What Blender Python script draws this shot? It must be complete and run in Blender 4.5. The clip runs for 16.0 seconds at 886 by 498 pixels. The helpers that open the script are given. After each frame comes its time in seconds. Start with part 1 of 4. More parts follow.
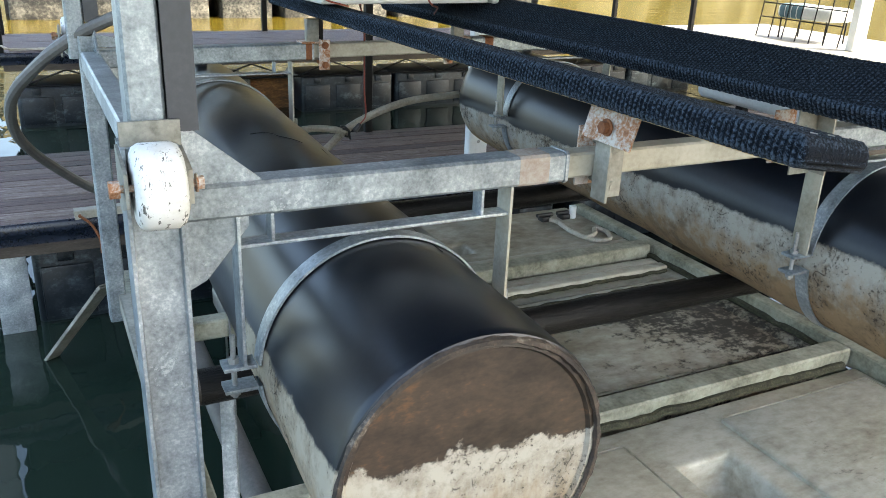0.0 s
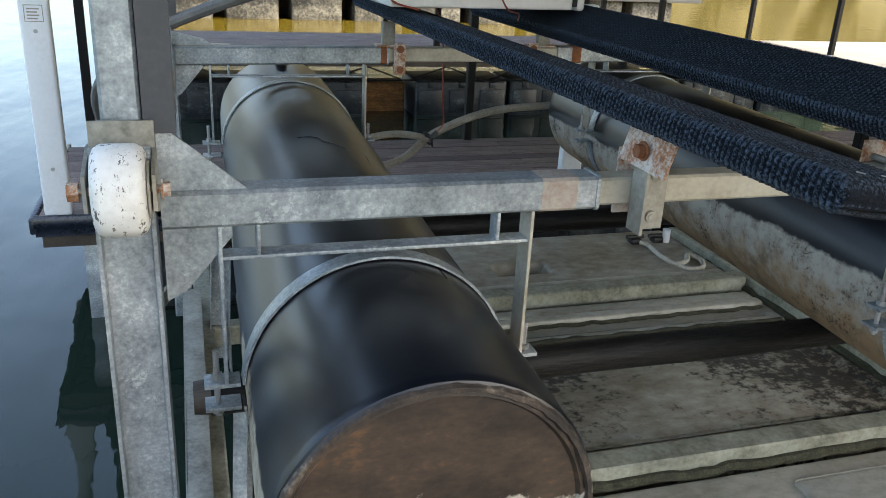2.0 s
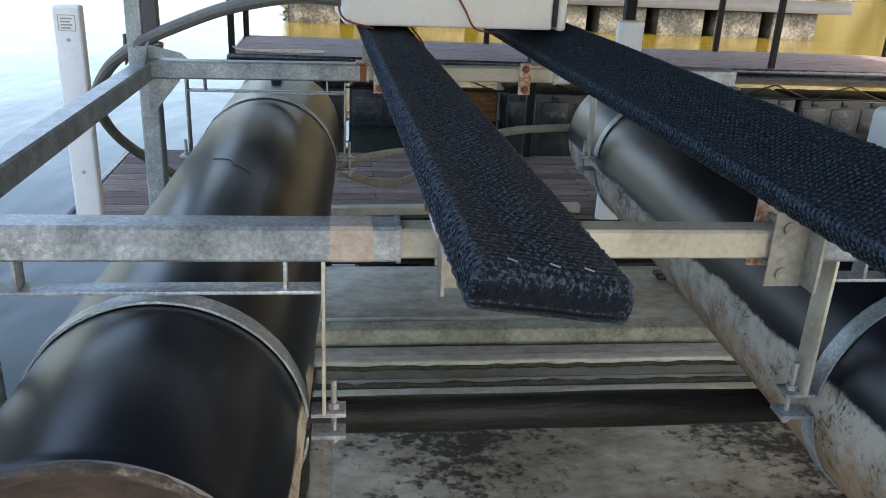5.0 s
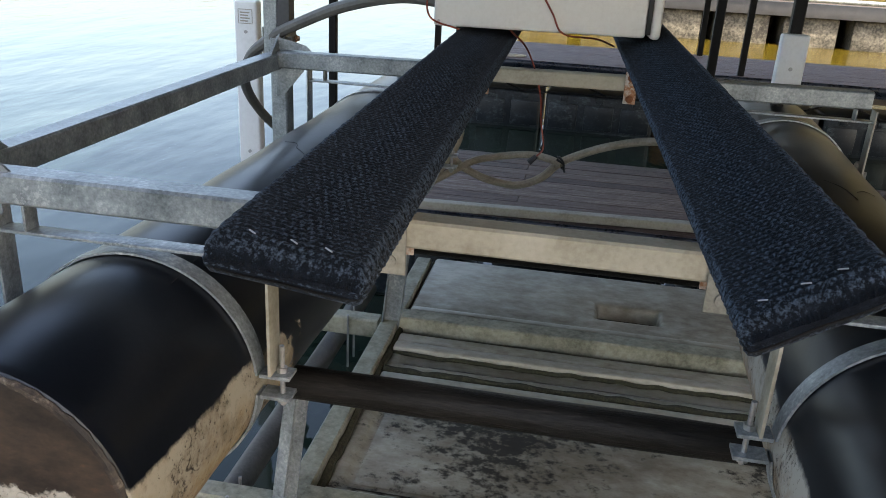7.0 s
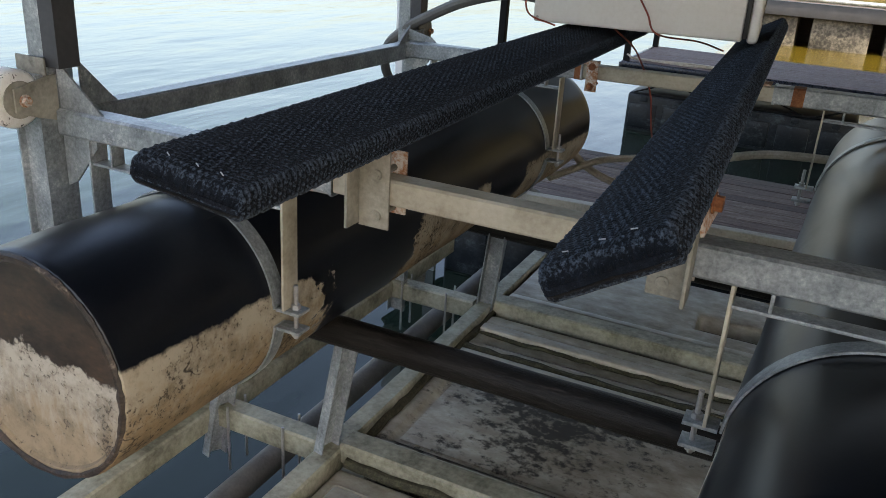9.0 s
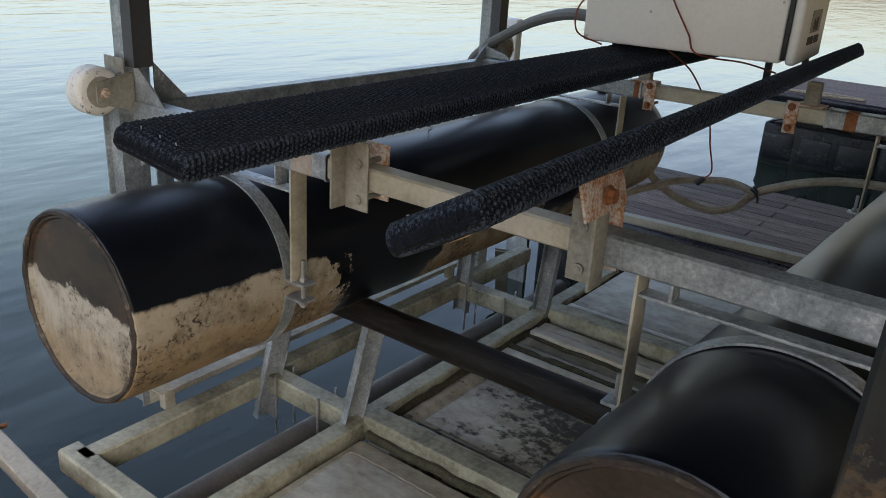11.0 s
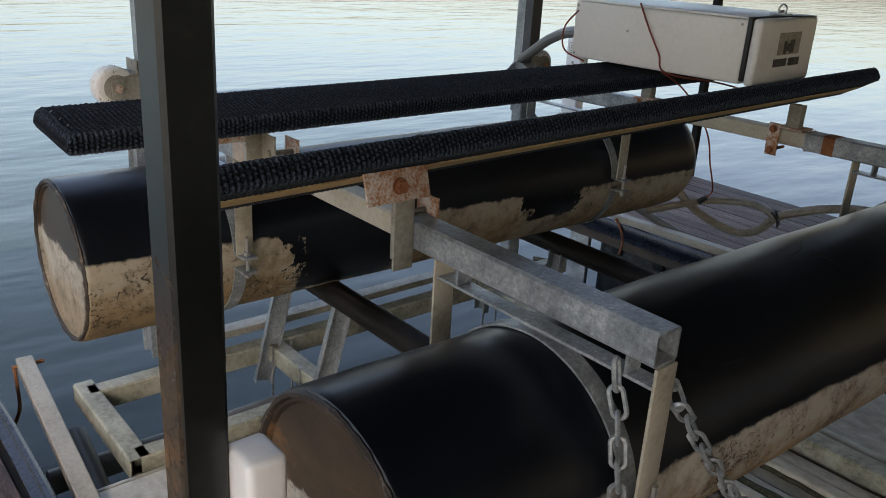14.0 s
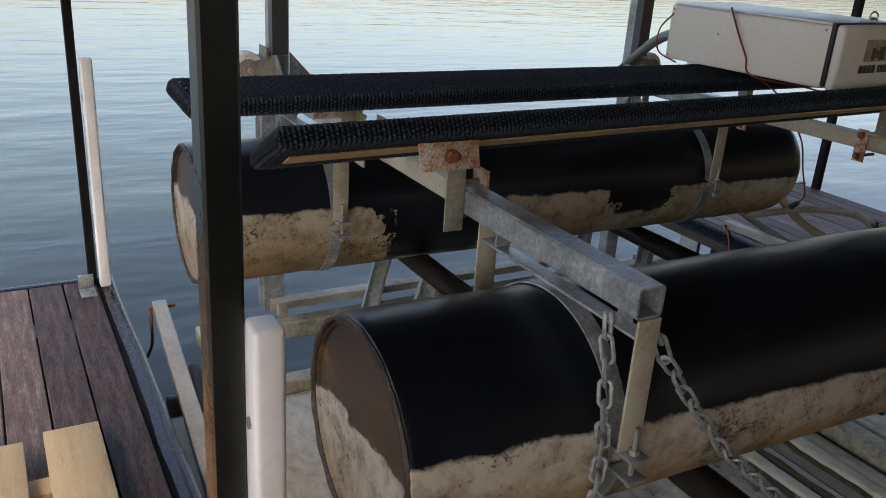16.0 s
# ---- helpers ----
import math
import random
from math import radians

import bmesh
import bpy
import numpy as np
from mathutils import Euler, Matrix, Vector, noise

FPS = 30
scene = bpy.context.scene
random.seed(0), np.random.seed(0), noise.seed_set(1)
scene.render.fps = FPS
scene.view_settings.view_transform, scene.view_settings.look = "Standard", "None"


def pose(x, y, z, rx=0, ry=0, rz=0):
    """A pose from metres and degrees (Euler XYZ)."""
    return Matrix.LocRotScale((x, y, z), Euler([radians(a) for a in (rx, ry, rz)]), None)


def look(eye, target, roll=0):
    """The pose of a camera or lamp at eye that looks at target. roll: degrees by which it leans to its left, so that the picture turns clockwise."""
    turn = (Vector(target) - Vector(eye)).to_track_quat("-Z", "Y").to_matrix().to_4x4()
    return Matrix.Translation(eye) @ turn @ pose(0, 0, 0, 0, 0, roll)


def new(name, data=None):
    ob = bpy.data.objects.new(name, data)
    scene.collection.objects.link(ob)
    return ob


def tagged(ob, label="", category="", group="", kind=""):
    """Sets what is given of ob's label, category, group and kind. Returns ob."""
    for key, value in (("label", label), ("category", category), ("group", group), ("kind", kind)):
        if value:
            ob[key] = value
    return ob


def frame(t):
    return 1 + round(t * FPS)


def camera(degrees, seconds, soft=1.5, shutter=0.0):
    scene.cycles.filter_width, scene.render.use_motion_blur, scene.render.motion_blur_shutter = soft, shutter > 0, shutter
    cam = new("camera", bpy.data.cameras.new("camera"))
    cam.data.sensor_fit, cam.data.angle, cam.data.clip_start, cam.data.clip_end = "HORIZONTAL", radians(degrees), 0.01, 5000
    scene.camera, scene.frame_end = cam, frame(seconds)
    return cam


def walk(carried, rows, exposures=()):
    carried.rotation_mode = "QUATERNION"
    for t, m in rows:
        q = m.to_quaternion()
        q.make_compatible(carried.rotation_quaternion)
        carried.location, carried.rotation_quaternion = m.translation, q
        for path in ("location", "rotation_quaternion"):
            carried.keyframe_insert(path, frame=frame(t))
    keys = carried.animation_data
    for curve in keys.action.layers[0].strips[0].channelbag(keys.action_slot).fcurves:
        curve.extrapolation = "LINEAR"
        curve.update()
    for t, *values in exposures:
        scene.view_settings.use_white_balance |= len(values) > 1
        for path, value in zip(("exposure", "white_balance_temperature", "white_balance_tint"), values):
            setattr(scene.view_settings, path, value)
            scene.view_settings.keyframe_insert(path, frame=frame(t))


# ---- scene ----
cam = camera(56.7, 16.0, soft=0.9)
METRES, EYE, TILT, LEAN, TURN = 4.4, 1.6, 0.0, 0.0, -27.0
ROWS = [
    (0.0, 0.0, 0.0, 0.0, 0.88, -21.24, -2.25),
    (0.5, 0.0155, 0.012, 0.0001, 3.76, -21.25, -2.42),
    (1.0, 0.0325, 0.023, -0.0003, 7.02, -21.27, -2.53),
    (1.5, 0.0465, 0.0333, -0.0011, 9.16, -21.22, -2.72),
    (2.0, 0.0591, 0.0474, -0.0029, 10.25, -21.19, -2.89),
    (2.5, 0.0721, 0.0659, -0.0017, 11.03, -21.26, -2.91),
    (3.0, 0.0891, 0.0842, 0.0033, 11.76, -21.28, -2.87),
    (3.5, 0.1133, 0.0999, 0.0082, 12.68, -21.27, -2.83),
    (4.0, 0.1462, 0.1118, 0.0107, 14.24, -21.24, -2.78),
    (6.5, 0.3181, 0.1839, 0.0162, 33.23, -21.57, -2.77),
    (7.0, 0.3545, 0.196, 0.0181, 37.43, -21.72, -2.92),
    (7.5, 0.396, 0.2076, 0.0179, 42.05, -21.73, -3.05),
    (8.0, 0.4304, 0.2179, 0.0194, 46.58, -21.84, -3.26),
    (8.5, 0.4551, 0.2324, 0.0186, 50.09, -21.99, -3.36),
    (9.0, 0.4762, 0.2499, 0.0172, 53.12, -22.06, -3.46),
    (11.5, 0.6191, 0.3345, 0.0234, 66.64, -20.84, -3.15),
    (12.0, 0.6447, 0.3572, 0.0222, 67.93, -20.69, -3.1),
    (12.5, 0.6642, 0.389, 0.0187, 69.12, -20.61, -3.12),
    (13.0, 0.6824, 0.4308, 0.0219, 70.78, -20.67, -3.04),
    (13.5, 0.7016, 0.4618, 0.0309, 73.72, -20.64, -2.92),
    (14.0, 0.7231, 0.4833, 0.0402, 77.54, -20.75, -3.1),
    (14.5, 0.7495, 0.5019, 0.0448, 81.54, -20.86, -3.16),
    (15.0, 0.7742, 0.5173, 0.0456, 85.12, -20.94, -3.44),
    (15.5, 0.7943, 0.5285, 0.0459, 86.98, -20.94, -3.62),
    (16.0, 0.8052, 0.5356, 0.0429, 88.4, -21.03, -3.59),
]
EXPOSURES = [(0.0, 3.02, 6800, 4), (1.0, 2.9, 6800, 4), (2.0, 2.5, 6850, 6), (3.0, 2.36, 6850, 6), (4.0, 2.72, 6750, 7), (6.5, 2.4, 7050, 10), (8.5, 2.15, 7150, 11), (12.0, 1.78, 7250, 12), (14.0, 1.86, 7200, 13), (16.0, 1.78, 7150, 14)]
walk(cam, [(t, pose(0, 0, EYE, TILT, LEAN, TURN) @ pose(METRES * x, METRES * y, METRES * z, 90 + pitch, roll, yaw)) for t, x, y, z, yaw, pitch, roll in ROWS], EXPOSURES)

# ---- world and light ----
world = bpy.data.worlds.new("sky")
scene.world = world
world.use_nodes = True
wn, wl = world.node_tree.nodes, world.node_tree.links
sky = wn.new("ShaderNodeTexSky")
sky.sky_type, sky.sun_disc = "NISHITA", False
SUN_EL, SUN_AZ = 50.0, 125.0
sky.sun_elevation, sky.sun_rotation = radians(SUN_EL), radians(SUN_AZ)
sky.dust_density, sky.air_density, sky.ozone_density = 4.7, 1.0, 1.0
wl.new(sky.outputs[0], wn["Background"].inputs[0])
wn["Background"].inputs[1].default_value = 0.15

sun_data = bpy.data.lights.new("sun", "SUN")
sun_data.energy, sun_data.angle, sun_data.color = 2.0, radians(0.6), (1.0, 0.93, 0.82)
sun = new("sun", sun_data)
az, el = radians(SUN_AZ), radians(SUN_EL)
sun.matrix_world = look(Vector((math.sin(az) * math.cos(el), math.cos(az) * math.cos(el), math.sin(el))) * 40, (0, 0, 0))


# ---- materials ----
def material(name, colors, rough=0.5, metal=0.0, scale=6.0, fine=60.0, bump=0.15, spread=0.5, stretch=(1, 1, 1), rand=0.0, rough_var=0.15, spec=0.5, grit=0.45):
    """Blotchy two-scale paint: a coarse and a fine noise mix the colours and lift the surface."""
    m = bpy.data.materials.new(name)
    m.use_nodes = True
    n, l = m.node_tree.nodes, m.node_tree.links
    b = n["Principled BSDF"]
    tc = n.new("ShaderNodeTexCoord")
    mp = n.new("ShaderNodeMapping")
    mp.inputs["Scale"].default_value = stretch
    l.new(tc.outputs["Object"], mp.inputs[0])
    vec = mp.outputs[0]
    coarse = n.new("ShaderNodeTexNoise")
    coarse.inputs["Scale"].default_value, coarse.inputs["Detail"].default_value = scale, 6
    grain = n.new("ShaderNodeTexNoise")
    grain.inputs["Scale"].default_value, grain.inputs["Detail"].default_value = fine, 5
    coarse.inputs["Roughness"].default_value = grain.inputs["Roughness"].default_value = 0.62
    l.new(vec, coarse.inputs["Vector"])
    l.new(vec, grain.inputs["Vector"])
    mix = n.new("ShaderNodeMath")
    mix.operation = "MULTIPLY_ADD"
    l.new(grain.outputs[0], mix.inputs[0])
    mix.inputs[1].default_value = grit
    add = n.new("ShaderNodeMath")
    add.operation = "MULTIPLY"
    l.new(coarse.outputs[0], add.inputs[0])
    add.inputs[1].default_value = 1 - grit
    l.new(add.outputs[0], mix.inputs[2])
    value = mix.outputs[0]
    if rand:
        oi = n.new("ShaderNodeObjectInfo")
        r = n.new("ShaderNodeMath")
        r.operation = "MULTIPLY_ADD"
        l.new(oi.outputs["Random"], r.inputs[0])
        r.inputs[1].default_value = rand
        l.new(value, r.inputs[2])
        r2 = n.new("ShaderNodeMath")
        r2.operation = "SUBTRACT"
        l.new(r.outputs[0], r2.inputs[0])
        r2.inputs[1].default_value = rand / 2
        value = r2.outputs[0]
    ramp = n.new("ShaderNodeValToRGB")
    e = ramp.color_ramp.elements
    lo, hi = 0.5 - spread * 0.4, 0.5 + spread * 0.4
    while len(e) < len(colors):
        e.new(0.5)
    for i, c in enumerate(colors):
        e[i].position = lo + (hi - lo) * i / max(1, len(colors) - 1)
        e[i].color = (*c, 1)
    l.new(value, ramp.inputs[0])
    l.new(ramp.outputs[0], b.inputs["Base Color"])
    rr = n.new("ShaderNodeMapRange")
    rr.inputs[3].default_value, rr.inputs[4].default_value = max(0.02, rough - rough_var), min(1, rough + rough_var)
    l.new(value, rr.inputs[0])
    l.new(rr.outputs[0], b.inputs["Roughness"])
    b.inputs["Metallic"].default_value = metal
    b.inputs["Specular IOR Level"].default_value = spec
    if bump:
        bp = n.new("ShaderNodeBump")
        bp.inputs["Strength"].default_value, bp.inputs["Distance"].default_value = bump, 0.01
        l.new(value, bp.inputs["Height"])
        l.new(bp.outputs[0], b.inputs["Normal"])
    return m


def noise_node(m, vec, scale, detail=6, rough=0.62, stretch=None):
    """A noise texture's value on the given coordinates."""
    n, l = m.node_tree.nodes, m.node_tree.links
    if stretch:
        mp = n.new("ShaderNodeMapping")
        mp.inputs["Scale"].default_value = stretch
        l.new(vec, mp.inputs[0])
        vec = mp.outputs[0]
    t = n.new("ShaderNodeTexNoise")
    t.inputs["Scale"].default_value, t.inputs["Detail"].default_value, t.inputs["Roughness"].default_value = scale, detail, rough
    l.new(vec, t.inputs["Vector"])
    return t.outputs[0]


def remap(m, value, a, b, c=0.0, d=1.0, smooth=False):
    n = m.node_tree.nodes.new("ShaderNodeMapRange")
    if smooth:
        n.interpolation_type = "SMOOTHSTEP"
    for i, v in enumerate((a, b, c, d)):
        n.inputs[i + 1].default_value = v
    m.node_tree.links.new(value, n.inputs[0])
    return n.outputs[0]


def calc(m, op, a, b):
    n = m.node_tree.nodes.new("ShaderNodeMath")
    n.operation = op
    for i, v in enumerate((a, b)):
        if isinstance(v, (int, float)):
            n.inputs[i].default_value = v
        else:
            m.node_tree.links.new(v, n.inputs[i])
    return n.outputs[0]


def blend(m, fac, a, b):
    """Mixes two colours; each is a socket or a triple."""
    n = m.node_tree.nodes.new("ShaderNodeMix")
    n.data_type = "RGBA"
    m.node_tree.links.new(fac, n.inputs["Factor"])
    for k, v in (("A", a), ("B", b)):
        if isinstance(v, tuple):
            n.inputs[k].default_value = (*v, 1)
        else:
            m.node_tree.links.new(v, n.inputs[k])
    return n.outputs["Result"]


def relief(m, height, strength, distance=0.01):
    """Adds a bump under whatever normal the material already has."""
    n, l = m.node_tree.nodes, m.node_tree.links
    b = n["Principled BSDF"]
    bp = n.new("ShaderNodeBump")
    bp.inputs["Strength"].default_value, bp.inputs["Distance"].default_value = strength, distance
    l.new(height, bp.inputs["Height"])
    if b.inputs["Normal"].links:
        l.new(b.inputs["Normal"].links[0].from_socket, bp.inputs["Normal"])
    l.new(bp.outputs[0], b.inputs["Normal"])


def cover(m, mask, colour, rough):
    """Lays a coat of another colour and roughness over a material where the mask is 1."""
    l = m.node_tree.links
    b = m.node_tree.nodes["Principled BSDF"]
    l.new(blend(m, mask, b.inputs["Base Color"].links[0].from_socket, colour), b.inputs["Base Color"])
    mr = m.node_tree.nodes.new("ShaderNodeMix")
    l.new(mask, mr.inputs["Factor"])
    l.new(b.inputs["Roughness"].links[0].from_socket, mr.inputs["A"])
    mr.inputs["B"].default_value = rough
    l.new(mr.outputs["Result"], b.inputs["Roughness"])


def layered(base, name, pale, tan, dark, level, slope=0.0, ragged=0.05, ragged_scale=9.0, dips=(), rough=0.9, grain=(1, 1, 1), torn_by=0.55):
    """A dried crust below a ragged tide line: pale at the line, tan below, pitted and cracked, with bare patches."""
    m = base.copy()
    m.name = name
    n, l = m.node_tree.nodes, m.node_tree.links
    vec = n.new("ShaderNodeTexCoord").outputs["Object"]
    sep = n.new("ShaderNodeSeparateXYZ")
    l.new(vec, sep.inputs[0])
    edge = noise_node(m, vec, ragged_scale, 10, 0.7)
    h = calc(m, "ADD", calc(m, "MULTIPLY", calc(m, "SUBTRACT", edge, 0.5), ragged * 2.4), sep.outputs[2])
    h = calc(m, "ADD", h, calc(m, "MULTIPLY", calc(m, "SUBTRACT", sep.outputs[1], 1.3), slope))
    torn = calc(m, "MULTIPLY", calc(m, "SUBTRACT", noise_node(m, vec, 11, 8, 0.7), 0.5), torn_by)
    for place, width, depth in dips:
        off = calc(m, "ABSOLUTE", calc(m, "SUBTRACT", calc(m, "ADD", sep.outputs[1], torn), place), 0.0)
        h = calc(m, "ADD", h, remap(m, off, width * 0.75, width, depth, 0.0, True))
    mask = remap(m, h, level - 0.006, level + 0.006, 1.0, 0.0)
    below = remap(m, h, level - 0.28, level - 0.02)
    streak = noise_node(m, vec, 16, 9, 0.68, grain)
    colour = blend(m, remap(m, calc(m, "ADD", below, calc(m, "MULTIPLY", calc(m, "SUBTRACT", streak, 0.5), 1.6)), 0.25, 0.85), tan, pale)
    colour = blend(m, remap(m, noise_node(m, vec, 9, 9, 0.72), 0.46, 0.66, 0.0, 0.75), colour, tuple(c * 0.42 for c in tan))
    gate = noise_node(m, vec, 4.5, 4)
    pits = calc(m, "ADD", noise_node(m, vec, 75, 6, 0.7), calc(m, "MULTIPLY", calc(m, "SUBTRACT", gate, 0.5), 0.6))
    pit = remap(m, pits, 0.585, 0.67, 0.0, 0.8)
    colour = blend(m, pit, colour, dark)
    warp = n.new("ShaderNodeVectorMath")
    warp.operation = "MULTIPLY_ADD"
    bend = n.new("ShaderNodeTexNoise")
    bend.inputs["Scale"].default_value = 6
    l.new(vec, bend.inputs["Vector"])
    l.new(bend.outputs[1], warp.inputs[0])
    warp.inputs[1].default_value = (0.35, 0.35, 0.35)
    l.new(vec, warp.inputs[2])
    cells = n.new("ShaderNodeTexVoronoi")
    cells.feature = "DISTANCE_TO_EDGE"
    cells.inputs["Scale"].default_value = 4.6
    l.new(warp.outputs[0], cells.inputs["Vector"])
    crack = calc(m, "MULTIPLY", remap(m, cells.outputs["Distance"], 0.003, 0.012, 0.85, 0.0), remap(m, gate, 0.53, 0.6))
    colour = blend(m, crack, colour, dark)
    cover(m, mask, colour, rough)
    height = calc(m, "SUBTRACT", calc(m, "MULTIPLY", streak, 0.5), calc(m, "MULTIPLY", calc(m, "MAXIMUM", pit, crack), 0.8))
    relief(m, calc(m, "MULTIPLY", height, mask), 0.5, 0.006)
    return m


def speckled(base, name, colour, gate_scale, fine_scale, cut, rough=0.8, stretch=None, soft=0.05, weight=0.9):
    """Dark or pale spots over a base, crowded where a coarse noise is high."""
    m = base.copy()
    m.name = name
    vec = m.node_tree.nodes.new("ShaderNodeTexCoord").outputs["Object"]
    gate = noise_node(m, vec, gate_scale, 5, 0.6, stretch)
    v = calc(m, "ADD", noise_node(m, vec, fine_scale, 8, 0.7, stretch), calc(m, "MULTIPLY", calc(m, "SUBTRACT", gate, 0.5), 1.1))
    cover(m, remap(m, v, cut - soft, cut + soft, 0.0, weight), colour, rough)
    return m


GALV = speckled(material("zinc_coat", [(0.12, 0.135, 0.14), (0.22, 0.245, 0.255), (0.34, 0.37, 0.38), (0.6, 0.62, 0.62)], 0.4, 0.4, 8, 90, 0.1, 0.42, grit=0.42), "galvanised_steel", (0.58, 0.6, 0.6), 4.5, 70, 0.72, 0.7, None, 0.05, 0.7)
GALV_OLD = material("weathered_galvanised", [(0.07, 0.06, 0.045), (0.2, 0.19, 0.155), (0.32, 0.305, 0.255), (0.45, 0.42, 0.35)], 0.6, 0.12, 5, 60, 0.2, 0.52, grit=0.35)
PEELED = material("peeled_zinc", [(0.25, 0.13, 0.08), (0.4, 0.33, 0.27), (0.5, 0.47, 0.42)], 0.7, 0.1, 14, 90, 0.2, 0.6)
CREAM_BEAM = material("cream_stained_zinc", [(0.2, 0.175, 0.12), (0.4, 0.37, 0.29), (0.52, 0.49, 0.4)], 0.55, 0.15, 5, 70, 0.12, 0.55, grit=0.3)
RUSTY = material("rusty_plate", [(0.16, 0.055, 0.02), (0.36, 0.17, 0.08), (0.55, 0.5, 0.44), (0.62, 0.6, 0.56)], 0.75, 0.1, 16, 120, 0.3, 0.45)
RUST = material("rust", [(0.1, 0.035, 0.015), (0.24, 0.09, 0.035), (0.36, 0.17, 0.07)], 0.85, 0.1, 20, 140, 0.35, 0.5)
DARK_STEEL = material("dark_painted_steel", [(0.003, 0.003, 0.003), (0.006, 0.006, 0.006), (0.012, 0.011, 0.01)], 0.5, 0.0, 5, 60, 0.08, 0.7, spec=0.15)
POST_STEEL = material("worn_dark_post", [(0.004, 0.0045, 0.004), (0.009, 0.01, 0.0095), (0.017, 0.019, 0.017), (0.05, 0.047, 0.04)], 0.36, 0.0, 4, 35, 0.06, 0.6, spec=0.5)
POST_RUSTED = layered(POST_STEEL, "worn_post_rusting_at_foot", (0.05, 0.038, 0.024), (0.16, 0.082, 0.034), (0.016, 0.012, 0.009), 1.2, 0.0, 0.45, 4.0, ((0.84, 0.056, 3.0),), torn_by=0.0)
GREY_STEEL = material("grey_painted_channel", [(0.035, 0.037, 0.04), (0.055, 0.057, 0.062), (0.09, 0.09, 0.092)], 0.45, 0.2, 4, 50, 0.06, 0.7)
POLY_SKIN = material("black_polyethylene", [(0.002, 0.003, 0.005), (0.004, 0.0055, 0.009), (0.01, 0.012, 0.017)], 0.31, 0.0, 2.2, 60, 0.02, 0.7, rough_var=0.07, spec=0.42)
POLY_DUSTY = speckled(POLY_SKIN, "dusty_polyethylene", (0.022, 0.027, 0.034), 2.6, 16, 0.78, 0.55, None, 0.2, 0.2)
POLY = speckled(POLY_DUSTY, "scuffed_polyethylene", (0.09, 0.095, 0.1), 3.0, 55, 0.84, 0.7, (1, 0.35, 1), 0.03, 0.55)
POLY_END = material("dull_brown_end", [(0.008, 0.007, 0.006), (0.026, 0.02, 0.015), (0.05, 0.035, 0.024), (0.15, 0.075, 0.028)], 0.38, 0.0, 4.5, 40, 0.1, 0.4, (1, 1, 2), grit=0.3)
TANK = layered(POLY, "tank_with_tide_crust", (0.35, 0.31, 0.235), (0.26, 0.185, 0.1), (0.018, 0.013, 0.008), 0.645, 0.024, 0.03, 9.0, ((2.3, 0.32, 0.3), (3.5, 0.22, 0.14)))
TANK_B = layered(POLY, "tank_with_scraped_crust", (0.4, 0.37, 0.31), (0.29, 0.19, 0.1), (0.03, 0.02, 0.012), 0.675, 0.028, 0.032, 7.0)
RIM = material("ragged_weld_rim", [(0.006, 0.005, 0.004), (0.018, 0.014, 0.011), (0.05, 0.036, 0.026), (0.2, 0.17, 0.13)], 0.6, 0.0, 16, 90, 0.5, 0.5)
LOG = material("dark_weathered_log", [(0.004, 0.0035, 0.003), (0.01, 0.009, 0.008), (0.02, 0.018, 0.016), (0.045, 0.04, 0.035)], 0.42, 0.0, 6, 40, 0.5, 0.5, (0.5, 5, 5), spec=0.16)
BASE_RAIL = material("scummy_cream_rail", [(0.05, 0.045, 0.028), (0.19, 0.185, 0.135), (0.33, 0.325, 0.25), (0.42, 0.42, 0.34)], 0.6, 0.05, 5, 45, 0.2, 0.5, grit=0.35)
MOSS = material("dark_moss", [(0.012, 0.013, 0.006), (0.04, 0.038, 0.02), (0.09, 0.085, 0.05)], 0.95, 0.0, 30, 120, 0.6, 0.5)
TANK_END = layered(POLY_END, "tank_end_with_crust", (0.34, 0.315, 0.26), (0.24, 0.19, 0.125), (0.03, 0.024, 0.018), 0.605, 0.0, 0.09, 7.0, grain=(1.6, 1, 0.5))


def carpet_material():
    """Looped marine carpet: near-black fuzzy yarn, loop tips coloured paler for the light they catch."""
    m = material("black_carpet", [(0.002, 0.003, 0.004), (0.005, 0.007, 0.011), (0.014, 0.019, 0.027)], 0.95, 0.0, 60, 420, 0.5, 0.5, spec=0.08)
    n, l = m.node_tree.nodes, m.node_tree.links
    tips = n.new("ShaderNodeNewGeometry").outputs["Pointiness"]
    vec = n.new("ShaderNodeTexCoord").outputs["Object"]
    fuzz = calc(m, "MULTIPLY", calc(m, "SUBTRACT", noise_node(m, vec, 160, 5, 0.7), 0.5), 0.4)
    # convex loop tips get a lighter colour, standing in for light on the rows
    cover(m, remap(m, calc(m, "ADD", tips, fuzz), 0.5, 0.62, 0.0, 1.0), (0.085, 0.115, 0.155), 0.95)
    b = n["Principled BSDF"]
    b.inputs["Sheen Weight"].default_value = 0.03
    return m


CARPET = carpet_material()
WHITE_PVC = material("white_plastic", [(0.6, 0.6, 0.58), (0.72, 0.73, 0.72), (0.78, 0.79, 0.79)], 0.38, 0.0, 3, 40, 0.04, 0.6)
BOX_WHITE = material("aged_white_fibreglass", [(0.56, 0.54, 0.49), (0.68, 0.66, 0.61), (0.74, 0.73, 0.69)], 0.35, 0.0, 3, 60, 0.05, 0.7)
WHEEL_WHITE = speckled(material("white_nylon", [(0.56, 0.54, 0.48), (0.7, 0.69, 0.65), (0.77, 0.76, 0.73)], 0.6, 0.0, 14, 60, 0.15, 0.5), "scuffed_white_nylon", (0.05, 0.048, 0.035), 45, 120, 0.66, 0.8, (1.3, 1, 0.5), 0.03, 0.9)
